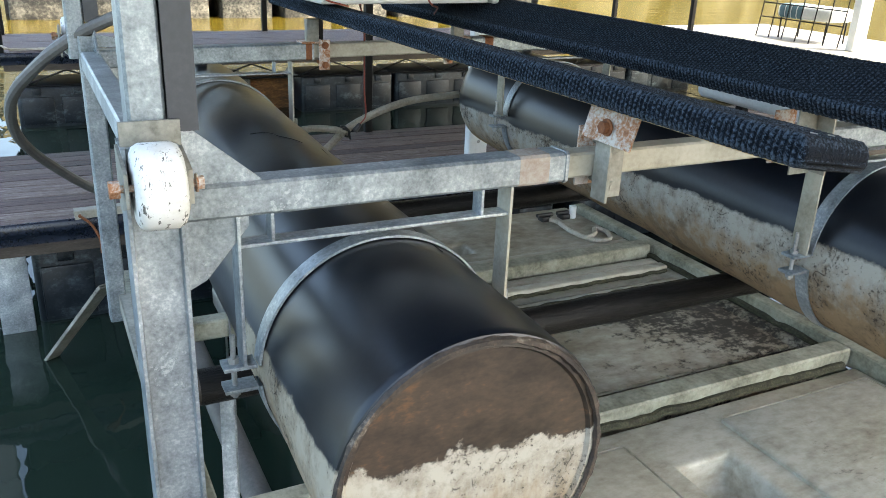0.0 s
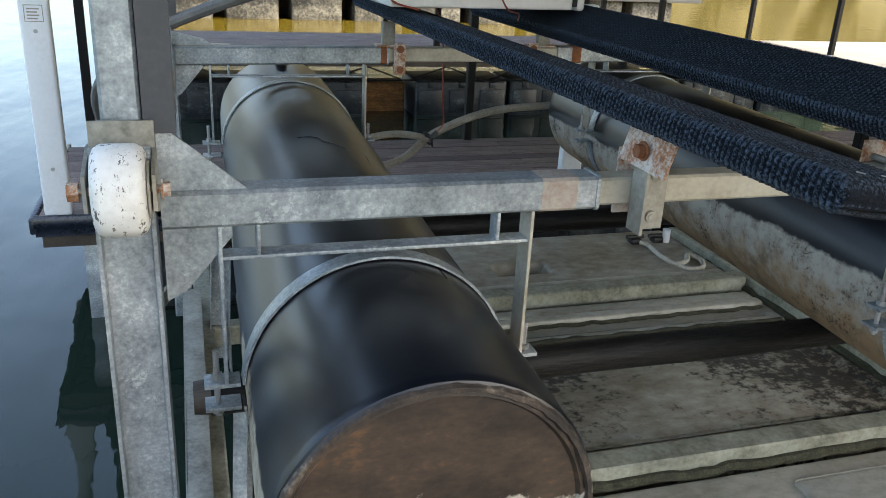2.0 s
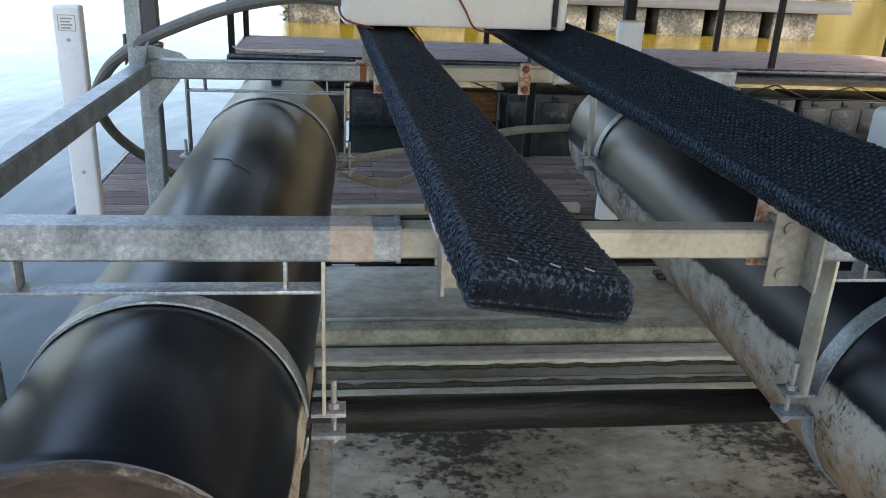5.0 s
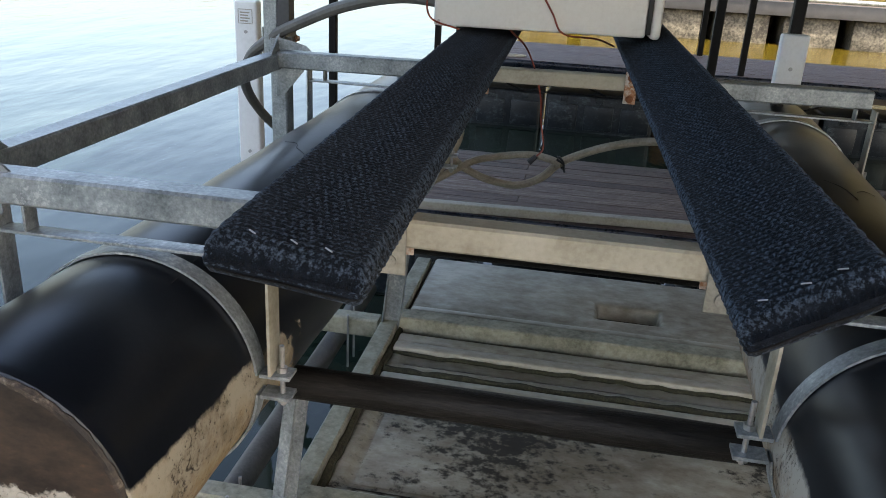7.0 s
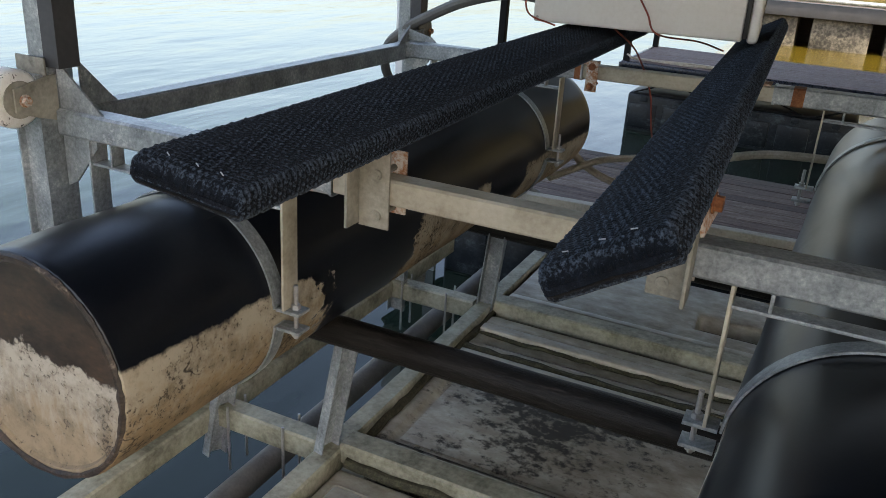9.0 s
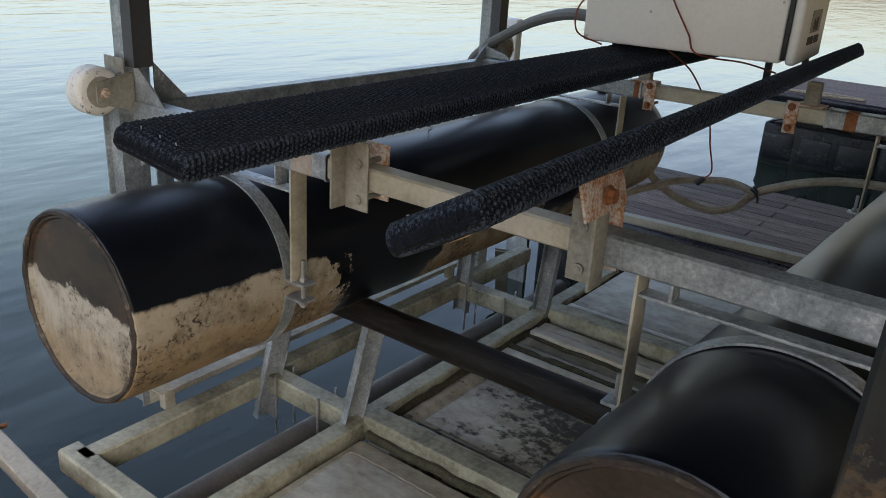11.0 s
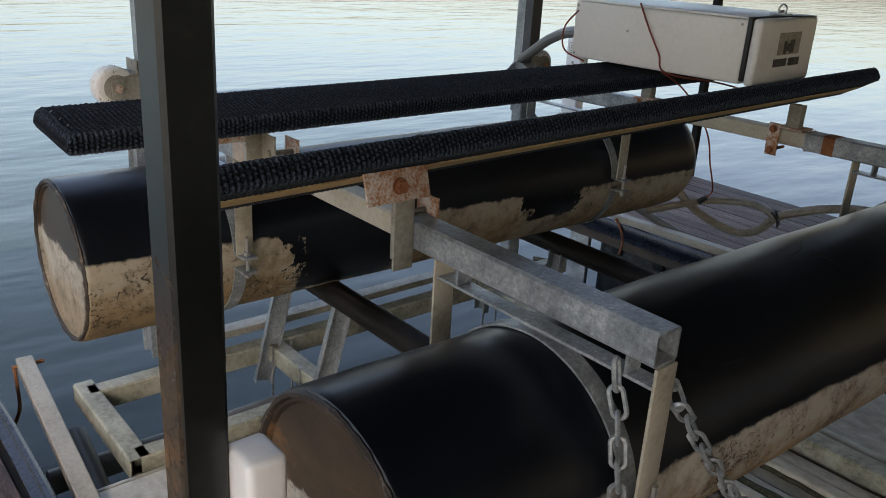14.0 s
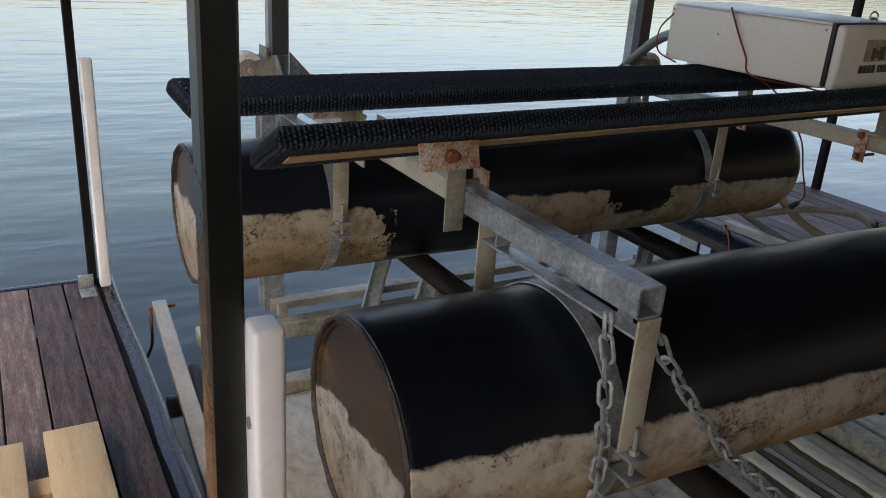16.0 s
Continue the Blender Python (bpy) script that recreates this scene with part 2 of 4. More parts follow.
FLOAT_CLEAN = material("stained_float_plastic", [(0.13, 0.105, 0.07), (0.3, 0.275, 0.21), (0.43, 0.41, 0.335), (0.5, 0.485, 0.42)], 0.45, 0.0, 2.4, 24, 0.06, 0.5, (0.6, 1, 1))
FLOAT_PLASTIC = speckled(FLOAT_CLEAN, "dirty_float_plastic", (0.045, 0.034, 0.022), 2.0, 30, 0.8, 0.7, (0.6, 1.4, 1), 0.08, 0.8)
FLOAT_TINTED = speckled(FLOAT_CLEAN, "brown_tinted_float_plastic", (0.12, 0.085, 0.048), 1.1, 7, 0.49, 0.6, (0.9, 1.3, 1), 0.2, 0.7)
FLOAT_STAINED = speckled(FLOAT_TINTED, "mildewed_float_plastic", (0.012, 0.009, 0.006), 1.15, 20, 0.56, 0.8, (1, 1.2, 1), 0.07, 0.92)
POND = material("brown_rainwater", [(0.026, 0.018, 0.006), (0.045, 0.032, 0.012)], 0.12, 0.0, 3, 20, 0.01)
DECK = material("stained_deck_board", [(0.016, 0.01, 0.009), (0.075, 0.048, 0.041), (0.145, 0.1, 0.087), (0.28, 0.23, 0.2)], 0.66, 0.0, 3.5, 26, 0.4, 0.46, (1.0, 9, 9), 0.22, spec=0.3)
LUMBER = material("new_pine_lumber", [(0.3, 0.19, 0.08), (0.5, 0.36, 0.18), (0.62, 0.47, 0.26)], 0.65, 0.0, 3, 26, 0.15, 0.6, (1.0, 10, 10), 0.1)
WOOD_OLD = material("wet_old_timber", [(0.02, 0.014, 0.01), (0.06, 0.045, 0.033), (0.12, 0.1, 0.08)], 0.75, 0.0, 4, 40, 0.4, 0.55, (1, 6, 6))
BUMPER_VINYL = material("navy_vinyl_edging", [(0.004, 0.006, 0.012), (0.009, 0.013, 0.024), (0.022, 0.03, 0.05)], 0.28, 0.0, 5, 60, 0.05, 0.6)
HOSE_GREY = material("grey_vinyl_hose", [(0.07, 0.068, 0.063), (0.13, 0.125, 0.115), (0.2, 0.19, 0.17)], 0.5, 0.0, 8, 70, 0.06, 0.6)
HOSE_TAN = material("scummy_hose", [(0.12, 0.1, 0.07), (0.28, 0.24, 0.18), (0.42, 0.38, 0.31)], 0.75, 0.0, 14, 90, 0.2, 0.6)
CORD_RED = material("red_cord", [(0.16, 0.03, 0.018), (0.28, 0.055, 0.03)], 0.5, 0.0, 8, 60, 0.0)
BLACK_RUBBER = material("black_rubber", [(0.008, 0.008, 0.008), (0.016, 0.016, 0.016)], 0.55, 0.0, 8, 60, 0.05)
ROPE = material("weathered_rope", [(0.25, 0.22, 0.17), (0.45, 0.41, 0.34), (0.6, 0.56, 0.48)], 0.9, 0.0, 30, 180, 0.5)
DRUM = speckled(material("dark_dock_drum", [(0.003, 0.0045, 0.006), (0.007, 0.011, 0.015), (0.03, 0.04, 0.048)], 0.4, 0.0, 5, 30, 0.15, 0.5, spec=0.35), "scuffed_dock_drum", (0.13, 0.16, 0.17), 3.5, 16, 0.72, 0.7, (1, 1, 1.6), 0.15, 0.6)
PALE_FLOAT = material("pale_far_float", [(0.008, 0.007, 0.005), (0.03, 0.027, 0.02), (0.12, 0.11, 0.085), (0.22, 0.2, 0.16)], 0.7, 0.0, 2, 14, 0.2, 0.4)
ORANGE_BLOCK = material("orange_brown_gap_fill", [(0.03, 0.014, 0.006), (0.16, 0.07, 0.02), (0.36, 0.18, 0.06)], 0.85, 0.0, 9, 50, 0.5, 0.45, (0.6, 1, 2.5))
ROOF = material("roof_sheet", [(0.055, 0.058, 0.062), (0.095, 0.1, 0.105)], 0.7, 0.0, 2, 20, 0.05)
BOLT = material("zinc_bolt", [(0.25, 0.25, 0.24), (0.5, 0.5, 0.49)], 0.4, 0.7, 20, 120, 0.1)
INK = material("faded_black_ink", [(0.03, 0.028, 0.024), (0.1, 0.09, 0.075)], 0.7, 0.0, 30, 120, 0.0)
STICKER = material("scuffed_grey_sticker", [(0.14, 0.12, 0.09), (0.3, 0.27, 0.21), (0.42, 0.39, 0.32)], 0.6, 0.0, 30, 160, 0.05, 0.5)
CLOTH = material("striped_cushion_cloth", [(0.5, 0.5, 0.46), (0.66, 0.66, 0.62)], 0.9, 0.0, 20, 120, 0.1)
CLOTH_TEAL = material("teal_stripe_cloth", [(0.05, 0.1, 0.12), (0.1, 0.17, 0.19)], 0.9, 0.0, 20, 120, 0.1)
PALE_PAINT = material("dull_cream_paint", [(0.16, 0.145, 0.11), (0.34, 0.32, 0.26), (0.46, 0.44, 0.37)], 0.6, 0.0, 5, 60, 0.1, 0.6)
CONCRETE = material("pale_concrete", [(0.16, 0.15, 0.13), (0.22, 0.21, 0.185), (0.28, 0.265, 0.24)], 0.85, 0.0, 1.5, 30, 0.1)


def water_material(name, deep, rough, ripple, scale, stretch):
    m = bpy.data.materials.new(name)
    m.use_nodes = True
    n, l = m.node_tree.nodes, m.node_tree.links
    b = n["Principled BSDF"]
    b.inputs["Base Color"].default_value = (*deep, 1)
    b.inputs["Roughness"].default_value, b.inputs["IOR"].default_value = rough, 1.33
    tc = n.new("ShaderNodeTexCoord")
    last = None
    for k, (s, strength) in enumerate(((scale, ripple), (scale * 3.2, ripple * 0.22))):
        mp = n.new("ShaderNodeMapping")
        mp.inputs["Scale"].default_value = stretch
        mp.inputs["Rotation"].default_value = (0, 0, 0.35 + 0.4 * k)
        l.new(tc.outputs["Object"], mp.inputs[0])
        w = n.new("ShaderNodeTexNoise")
        w.inputs["Scale"].default_value, w.inputs["Detail"].default_value = s, 3
        l.new(mp.outputs[0], w.inputs["Vector"])
        bp = n.new("ShaderNodeBump")
        bp.inputs["Strength"].default_value, bp.inputs["Distance"].default_value = strength, 0.1
        l.new(w.outputs[0], bp.inputs["Height"])
        if last:
            l.new(last, bp.inputs["Normal"])
        last = bp.outputs[0]
    l.new(last, b.inputs["Normal"])
    return m


WATER = water_material("lake_water", (0.012, 0.022, 0.016), 0.02, 0.38, 0.9, (1.0, 0.4, 1))
# yellow base colour: mud in the bay, a painted reflection beyond the far walkway
YELLOW_WATER = water_material("mud_and_reflection_yellow", (0.066, 0.048, 0.006), 0.14, 0.16, 1.5, (0.5, 1, 1))


# ---- building helpers ----
def base_at(name, x, y, z, label="", category="", group="", kind=""):
    ob = new(name)
    ob.location = (x, y, z)
    ob.empty_display_size = 0.05
    return tagged(ob, label, category, group, kind)


def origin_of(ob):
    return Vector(ob.location) if ob.data is None else Vector((0, 0, 0))


def mesh_of(name, bm, mat, smooth=True):
    me = bpy.data.meshes.new(name)
    bm.to_mesh(me)
    bm.free()
    me.materials.append(mat)
    if smooth:
        me.shade_smooth()
        me.set_sharp_from_angle(angle=radians(35))
    return me


def part(name, bm, mat, parent=None, label="", smooth=True, kind=""):
    """One mesh object under a thing; the bmesh is drawn in world places."""
    ob = new(name, mesh_of(name, bm, mat, smooth))
    if parent:
        ob.parent = parent
        ob.matrix_parent_inverse = Matrix.Translation(-origin_of(parent))
    return tagged(ob, label, "", "", kind)


def block(x0, x1, y0, y1, z0, z1, bevel=0.004, turn=None, seg=2):
    bm = bmesh.new()
    bmesh.ops.create_cube(bm, size=1)
    c = Vector(((x0 + x1) / 2, (y0 + y1) / 2, (z0 + z1) / 2))
    bmesh.ops.scale(bm, vec=(x1 - x0, y1 - y0, z1 - z0), verts=bm.verts)
    if bevel:
        bmesh.ops.bevel(bm, geom=bm.edges[:], offset=bevel, segments=seg, profile=0.5, affect="EDGES")
    if turn is not None:
        bm.transform(turn)
    bmesh.ops.translate(bm, vec=c, verts=bm.verts)
    return bm


def merge(*bms):
    out = bmesh.new()
    for bm in bms:
        me = bpy.data.meshes.new("tmp")
        bm.to_mesh(me)
        bm.free()
        out.from_mesh(me)
        bpy.data.meshes.remove(me)
    return out


def along(p, q, bm):
    """Turns a bmesh drawn round the z axis from 0 to 1 m so that it runs from p to q."""
    p, q = Vector(p), Vector(q)
    d = q - p
    bmesh.ops.scale(bm, vec=(1, 1, d.length), verts=bm.verts)
    bm.transform(Matrix.Translation(p) @ d.to_track_quat("Z", "X").to_matrix().to_4x4())
    return bm


def rod(p, q, r, sides=12, r2=None, cap=True):
    bm = bmesh.new()
    bmesh.ops.create_cone(bm, cap_ends=cap, segments=sides, radius1=r, radius2=r if r2 is None else r2, depth=1)
    bmesh.ops.translate(bm, vec=(0, 0, 0.5), verts=bm.verts)
    return along(p, q, bm)


def hollow(p, q, w, h, wall=0.006, up=(0, 0, 1)):
    """A square tube with open ends from p to q; w across, h along up."""
    p, q, up = Vector(p), Vector(q), Vector(up)
    d = (q - p).normalized()
    side = d.cross(up).normalized()
    up = side.cross(d).normalized()
    bm = bmesh.new()
    rings = []
    c = min(w, h) * 0.09
    for inset in (0, wall):
        a, b, k = w / 2 - inset, h / 2 - inset, max(0.001, c - inset * 0.6)
        prof = [(a - k, b), (a, b - k), (a, -b + k), (a - k, -b), (-a + k, -b), (-a, -b + k), (-a, b - k), (-a + k, b)]
        for end in (p, q):
            rings.append([bm.verts.new(end + side * u + up * v) for u, v in prof])
    o0, o1, i0, i1 = rings
    for j in range(8):
        k = (j + 1) % 8
        bm.faces.new((o0[j], o0[k], o1[k], o1[j]))
        bm.faces.new((i0[k], i0[j], i1[j], i1[k]))
        bm.faces.new((o0[k], o0[j], i0[j], i0[k]))
        bm.faces.new((o1[j], o1[k], i1[k], i1[j]))
    bmesh.ops.recalc_face_normals(bm, faces=bm.faces[:])
    return bm


def sweep(points, r, sides=10, sub=8, ripple=0.0):
    """A round hose through the points, smoothed by a Catmull-Rom curve."""
    pts = [Vector(p) for p in points]
    ext = [pts[0] * 2 - pts[1]] + pts + [pts[-1] * 2 - pts[-2]]
    line = []
    for i in range(1, len(ext) - 2):
        a, b, c, d = ext[i - 1:i + 3]
        for k in range(sub):
            t = k / sub
            line.append(0.5 * (2 * b + (c - a) * t + (2 * a - 5 * b + 4 * c - d) * t * t + (3 * b - a - 3 * c + d) * t ** 3))
    line.append(pts[-1])
    bm = bmesh.new()
    prev, ref = None, Vector((0.13, 0.2, 0.97))
    for i, p in enumerate(line):
        d = (line[min(i + 1, len(line) - 1)] - line[max(i - 1, 0)]).normalized()
        u = d.cross(ref)
        if u.length < 0.05:
            u = d.cross(Vector((1, 0, 0)))
        u.normalize()
        v = d.cross(u)
        rr = r * (1 + ripple * (i % 2))
        ring = [bm.verts.new(p + (u * math.cos(2 * math.pi * j / sides) + v * math.sin(2 * math.pi * j / sides)) * rr) for j in range(sides)]
        if prev:
            for j in range(sides):
                bm.faces.new((prev[j], prev[(j + 1) % sides], ring[(j + 1) % sides], ring[j]))
        else:
            bm.faces.new(ring)
        prev = ring
    bm.faces.new(prev)
    bmesh.ops.recalc_face_normals(bm, faces=bm.faces[:])
    return bm


def plate(points, normal, thick):
    """A flat plate with the given outline, given thickness along the normal."""
    bm = bmesh.new()
    n = Vector(normal).normalized() * thick / 2
    a = [bm.verts.new(Vector(p) - n) for p in points]
    b = [bm.verts.new(Vector(p) + n) for p in points]
    bm.faces.new(a)
    bm.faces.new(b)
    for i in range(len(points)):
        k = (i + 1) % len(points)
        bm.faces.new((a[i], a[k], b[k], b[i]))
    bmesh.ops.recalc_face_normals(bm, faces=bm.faces[:])
    return bm


def bar(profile, z0, z1):
    """An upright rolled section: the outline in plan, drawn out from z0 to z1."""
    bm = bmesh.new()
    lo = [bm.verts.new((x, y, z0)) for x, y in profile]
    hi = [bm.verts.new((x, y, z1)) for x, y in profile]
    bm.faces.new(lo)
    bm.faces.new(hi)
    for i in range(len(profile)):
        k = (i + 1) % len(profile)
        bm.faces.new((lo[i], lo[k], hi[k], hi[i]))
    bmesh.ops.recalc_face_normals(bm, faces=bm.faces[:])
    return bm


def bolt(p, q, r):
    """A hexagonal head with washer at p, the shank running to q."""
    p, q = Vector(p), Vector(q)
    d = (q - p).normalized()
    return merge(rod(p, p + d * r * 0.9, r, 6), rod(p + d * r * 0.9, p + d * r * 1.15, r * 1.35, 14), rod(p + d * r, q, r * 0.55, 10))


# ---- setting: water, decks, roof ----
WATER_Z = -0.92


def sheet(x0, x1, y0, y1, z):
    bm = bmesh.new()
    bm.faces.new([bm.verts.new(p) for p in ((x0, y0, z), (x1, y0, z), (x1, y1, z), (x0, y1, z))])
    return bm


tagged(part("water", sheet(-1500, 1500, -1500, 1500, WATER_Z), WATER), "calm green-grey lake water with soft ripples", "water", "", "structure")
# the yellow reflection here is put into the sheet's own colour
tagged(part("yellow_water_sheet", sheet(-0.4, 60, 13.0, 60, WATER_Z + 0.004), YELLOW_WATER), "water sheet beyond the far walkway, coloured yellow for a reflection", "water", "", "structure")
tagged(part("shallow_bay", sheet(10.4, 70, 7.5, 13.0, WATER_Z + 0.004), YELLOW_WATER), "yellow-brown sunlit shallow water off the landing", "water", "", "structure")
tagged(part("roof", merge(block(-0.6, 12.0, -1.8, 14.6, 3.3, 3.36, 0), *[block(-0.6, 12.0, y - 0.05, y + 0.05, 3.1, 3.3, 0) for y in (-1.6, 0.85, 4.9, 8.5, 12.5)]), ROOF), "plain grey sheet-metal dock roof on cross beams", "roof", "", "structure")

# unseen wall, added to keep light off the faces turned east
tagged(part("shade_wall_east", block(7.6, 7.7, -1.7, 4.7, -0.9, 2.4, 0.01), ROOF), "plain dark wall added out of view to block light from the east", "wall", "", "structure")

# autumn wood on the far shore, added out of view, seen only as a reflection
FOLIAGE = material("autumn_foliage", [(0.03, 0.027, 0.009), (0.066, 0.056, 0.02), (0.11, 0.09, 0.035)], 0.9, 0.0, 0.35, 2.5, 0.5, 0.6)


def far_wood():
    bm = bmesh.new()
    nx, nz = 150, 16
    grid = []
    for i in range(nx + 1):
        x = -2.5 + 126 * i / nx
        h = 11 + 15 * min(1.0, max(0.0, (x - 10) / 28)) + 4 * noise.noise(Vector((x * 0.11, 2.0, 0.0))) + 2.5 * noise.noise(Vector((x * 0.5, 7.0, 0.0)))
        col = []
        for k in range(nz + 1):
            z = -1.0 + h * k / nz
            y = 52 + 0.5 * k + 2.2 * noise.noise(Vector((x * 0.45, z * 0.5, 3.0))) + noise.noise(Vector((x * 1.4, z * 1.3, 9.0)))
            col.append(bm.verts.new((x + 0.6 * noise.noise(Vector((x, z, 5.0))), y, z)))
        grid.append(col)
    for i in range(nx):
        for k in range(nz):
            bm.faces.new((grid[i][k], grid[i + 1][k], grid[i + 1][k + 1], grid[i][k + 1]))
    return bm


tagged(part("backdrop", far_wood(), FOLIAGE), "yellow autumn wood added out of view for its reflection in the water", "trees", "", "structure")

PLANK_MESH = {}


def plank(parent, x0, x1, y0, y1, z, mat=DECK, thick=0.036, name="plank"):
    key = (round(x1 - x0, 2), round(y1 - y0, 3), mat.name)
    if key not in PLANK_MESH:
        PLANK_MESH[key] = mesh_of(name, block(-(x1 - x0) / 2, (x1 - x0) / 2, -(y1 - y0) / 2, (y1 - y0) / 2, -thick, 0, 0.004, None, 1), mat)
    ob = new(name, PLANK_MESH[key])
    ob.parent = parent
    ob.location = Vector(((x0 + x1) / 2, (y0 + y1) / 2, z + random.uniform(-0.002, 0.002))) - origin_of(parent)
    ob.rotation_euler = (0, 0, random.uniform(-0.0015, 0.0015))
    return ob


def edging(x0, x1, y, z, sign, name="edging"):
    """Vinyl rub strip along a deck edge: a flat top flange and a rounded bulge over the side."""
    prof = [(-0.04, 0.005), (-0.006, 0.007), (0.002, 0.018), (0.016, 0.022), (0.03, 0.014), (0.038, -0.004), (0.04, -0.03), (0.032, -0.052), (0.02, -0.062), (0.012, -0.075), (0.012, -0.12), (0.001, -0.12), (0.001, 0.001), (-0.04, 0.001)]
    bm = bmesh.new()
    n = max(2, int((x1 - x0) / 0.25))
    prev = None
    for i in range(n + 1):
        x = x0 + (x1 - x0) * i / n
        wob = random.uniform(-0.007, 0.007)
        ring = [bm.verts.new((x, y + sign * (u + wob), z + v)) for u, v in prof]
        if prev:
            for j in range(len(prof)):
                k = (j + 1) % len(prof)
                bm.faces.new((prev[j], prev[k], ring[k], ring[j]))
        else:
            bm.faces.new(ring)
        prev = ring
    bm.faces.new(prev)
    bmesh.ops.recalc_face_normals(bm, faces=bm.faces[:])
    return bm


def deck(name, x0, x1, y0, y1, z, label, board=0.14, gap=0.006, plank_len=3.6, pieces=True):
    d = base_at(name, (x0 + x1) / 2, (y0 + y1) / 2, z, label, "deck", "", "structure")
    y, row, far = y0, 0, []
    while y + board <= y1 + 0.02:
        w = min(board, y1 - y)
        x = x0 - (row % 2) * plank_len * 0.45
        while x < x1:
            a, b = max(x, x0), min(x + plank_len - 0.004, x1)
            if b - a > 0.05:
                if pieces:
                    plank(d, a, b, y, y + w, z)
                else:
                    far.append(block(a, b, y, y + w, z - 0.036, z + random.uniform(-0.002, 0.002), 0))
            x += plank_len
        y += board + gap
        row += 1
    if far:
        part("planking", merge(*far), DECK, d, kind="stuff")
    part("fascia", merge(block(x0 + 0.01, x1 - 0.01, y0 + 0.01, y0 + 0.05, z - 0.2, z - 0.037, 0.003), block(x0 + 0.01, x1 - 0.01, y1 - 0.05, y1 - 0.01, z - 0.2, z - 0.037, 0.003), block(x0 + 0.01, x0 + 0.05, y0 + 0.05, y1 - 0.05, z - 0.2, z - 0.037, 0.003)), WOOD_OLD, d)
    return d


FRONT_Z, REAR_Z, FAR_Z = -0.18, -0.18, 0.0
front_deck = deck("deck_front", -0.45, 7.4, -1.66, 0.975, FRONT_Z, "dark red-brown stained plank walkway with navy vinyl edging", board=0.165, gap=0.007)
part("edging", edging(-0.47, 7.4, 0.975, FRONT_Z, 1), BUMPER_VINYL, front_deck, "navy vinyl rub strip")
rear_deck = deck("deck_rear", -0.6, 9.4, 5.32, 7.15, REAR_Z, "dark red-brown stained plank walkway behind the lift")
part("edging", edging(-0.62, 9.4, 5.32, REAR_Z, -1), BUMPER_VINYL, rear_deck, "navy vinyl rub strip")
far_deck = deck("deck_far", -0.3, 10.4, 11.25, 13.3, FAR_Z, "dark plank walkway across the next slip", pieces=False)
part("edging", edging(-0.32, 10.4, 11.25, FAR_Z, -1), BUMPER_VINYL, far_deck, "navy vinyl rub strip")


def end_edging(parent, x, y0, y1, z):
    part("edging", block(x - 0.035, x + 0.012, y0, y1, z - 0.1, z + 0.006, 0.012), BUMPER_VINYL, parent, "navy vinyl rub strip")


end_edging(front_deck, -0.465, -1.66, 1.0, FRONT_Z)
end_edging(rear_deck, -0.615, 5.29, 7.17, REAR_Z)
end_edging(far_deck, -0.315, 11.2, 13.32, FAR_Z)


def dock_float(x0, x1, y0, y1, z0, z1, mat=DRUM, label="dark blue-black plastic dock float under the walkway"):
    d = base_at("dock_float", (x0 + x1) / 2, (y0 + y1) / 2, z0, label, "dock float", "dock floats")
    part("shell", block(x0, x1, y0, y1, z0, z1, 0.05, None, 3), mat, d)
    n = max(2, round((x1 - x0) / 0.45))
    for i in range(n):
        x, w = x0 + (x1 - x0) * (i + 0.5) / n, (x1 - x0) / n * 0.4
        part("panel", block(x - w, x + w, y0 - 0.016, y1 + 0.016, z0 + 0.1, z1 - 0.14, 0.014), mat, d)
        part("lug", block(x - 0.05, x + 0.05, y0 - 0.022, y1 + 0.022, z1 - 0.11, z1 - 0.03, 0.008), mat, d)
    return d


for x, wide in ((-0.2, 1.4), (1.25, 1.46), (3.42, 1.4), (4.87, 1.4), (6.32, 1.4), (7.77, 1.4), (9.22, 1.4)):
    dock_float(x, x + wide, 11.35, 12.2, -0.98, -0.4)
for x in (-0.15, 1.25, 2.65, 4.05):
    dock_float(x, x + 1.2, 5.5, 6.9, -1.0, -0.39)
for x in (-0.3, 1.1, 2.6, 4.1, 5.6):
    dock_float(x, x + 1.2, -1.3, 0.8, -1.0, -0.39)

# truss under the far walkway
for i in range(9):
    x = -0.1 + i * 1.15
    t = base_at("truss_brace", x, 11.28, -0.4, "thin dark steel brace under the far walkway", "brace", "truss braces")
    part("bar", merge(rod((x, 11.28, -0.38), (x + 0.5, 11.28, -0.2), 0.012, 6), rod((x + 0.5, 11.28, -0.2), (x + 1.0, 11.28, -0.38), 0.012, 6), rod((x, 11.28, -0.39), (x + 1.15, 11.28, -0.39), 0.014, 6)), DARK_STEEL, t)


# ---- lift frame ----
TRAD = 0.315
LEFT, RIGHT = (0.717, 0.0256, 0.566, 0.0053), (2.599, 0.036, 0.589, 0.0072)


def axis_at(tank, y):
    """Where a tank's axis stands at y: the tanks lie slightly askew in the frame."""
    return tank[0] + tank[1] * (y - 1.3), tank[2] + tank[3] * (y - 1.3)


def on_axis(tank):
    """Shears a mesh drawn round the y axis onto a tank's own axis."""
    m = Matrix.Identity(4)
    m[0][1], m[2][1] = tank[1], tank[3]
    m[0][3], m[2][3] = tank[0] - 1.3 * tank[1], tank[2] - 1.3 * tank[3]
    return m



FY, RY = 1.78, 3.965
lift = base_at("boat_lift", 0.22, FY, -0.3, "galvanised steel lift frame with guide posts and strap hangers", "boat lift")


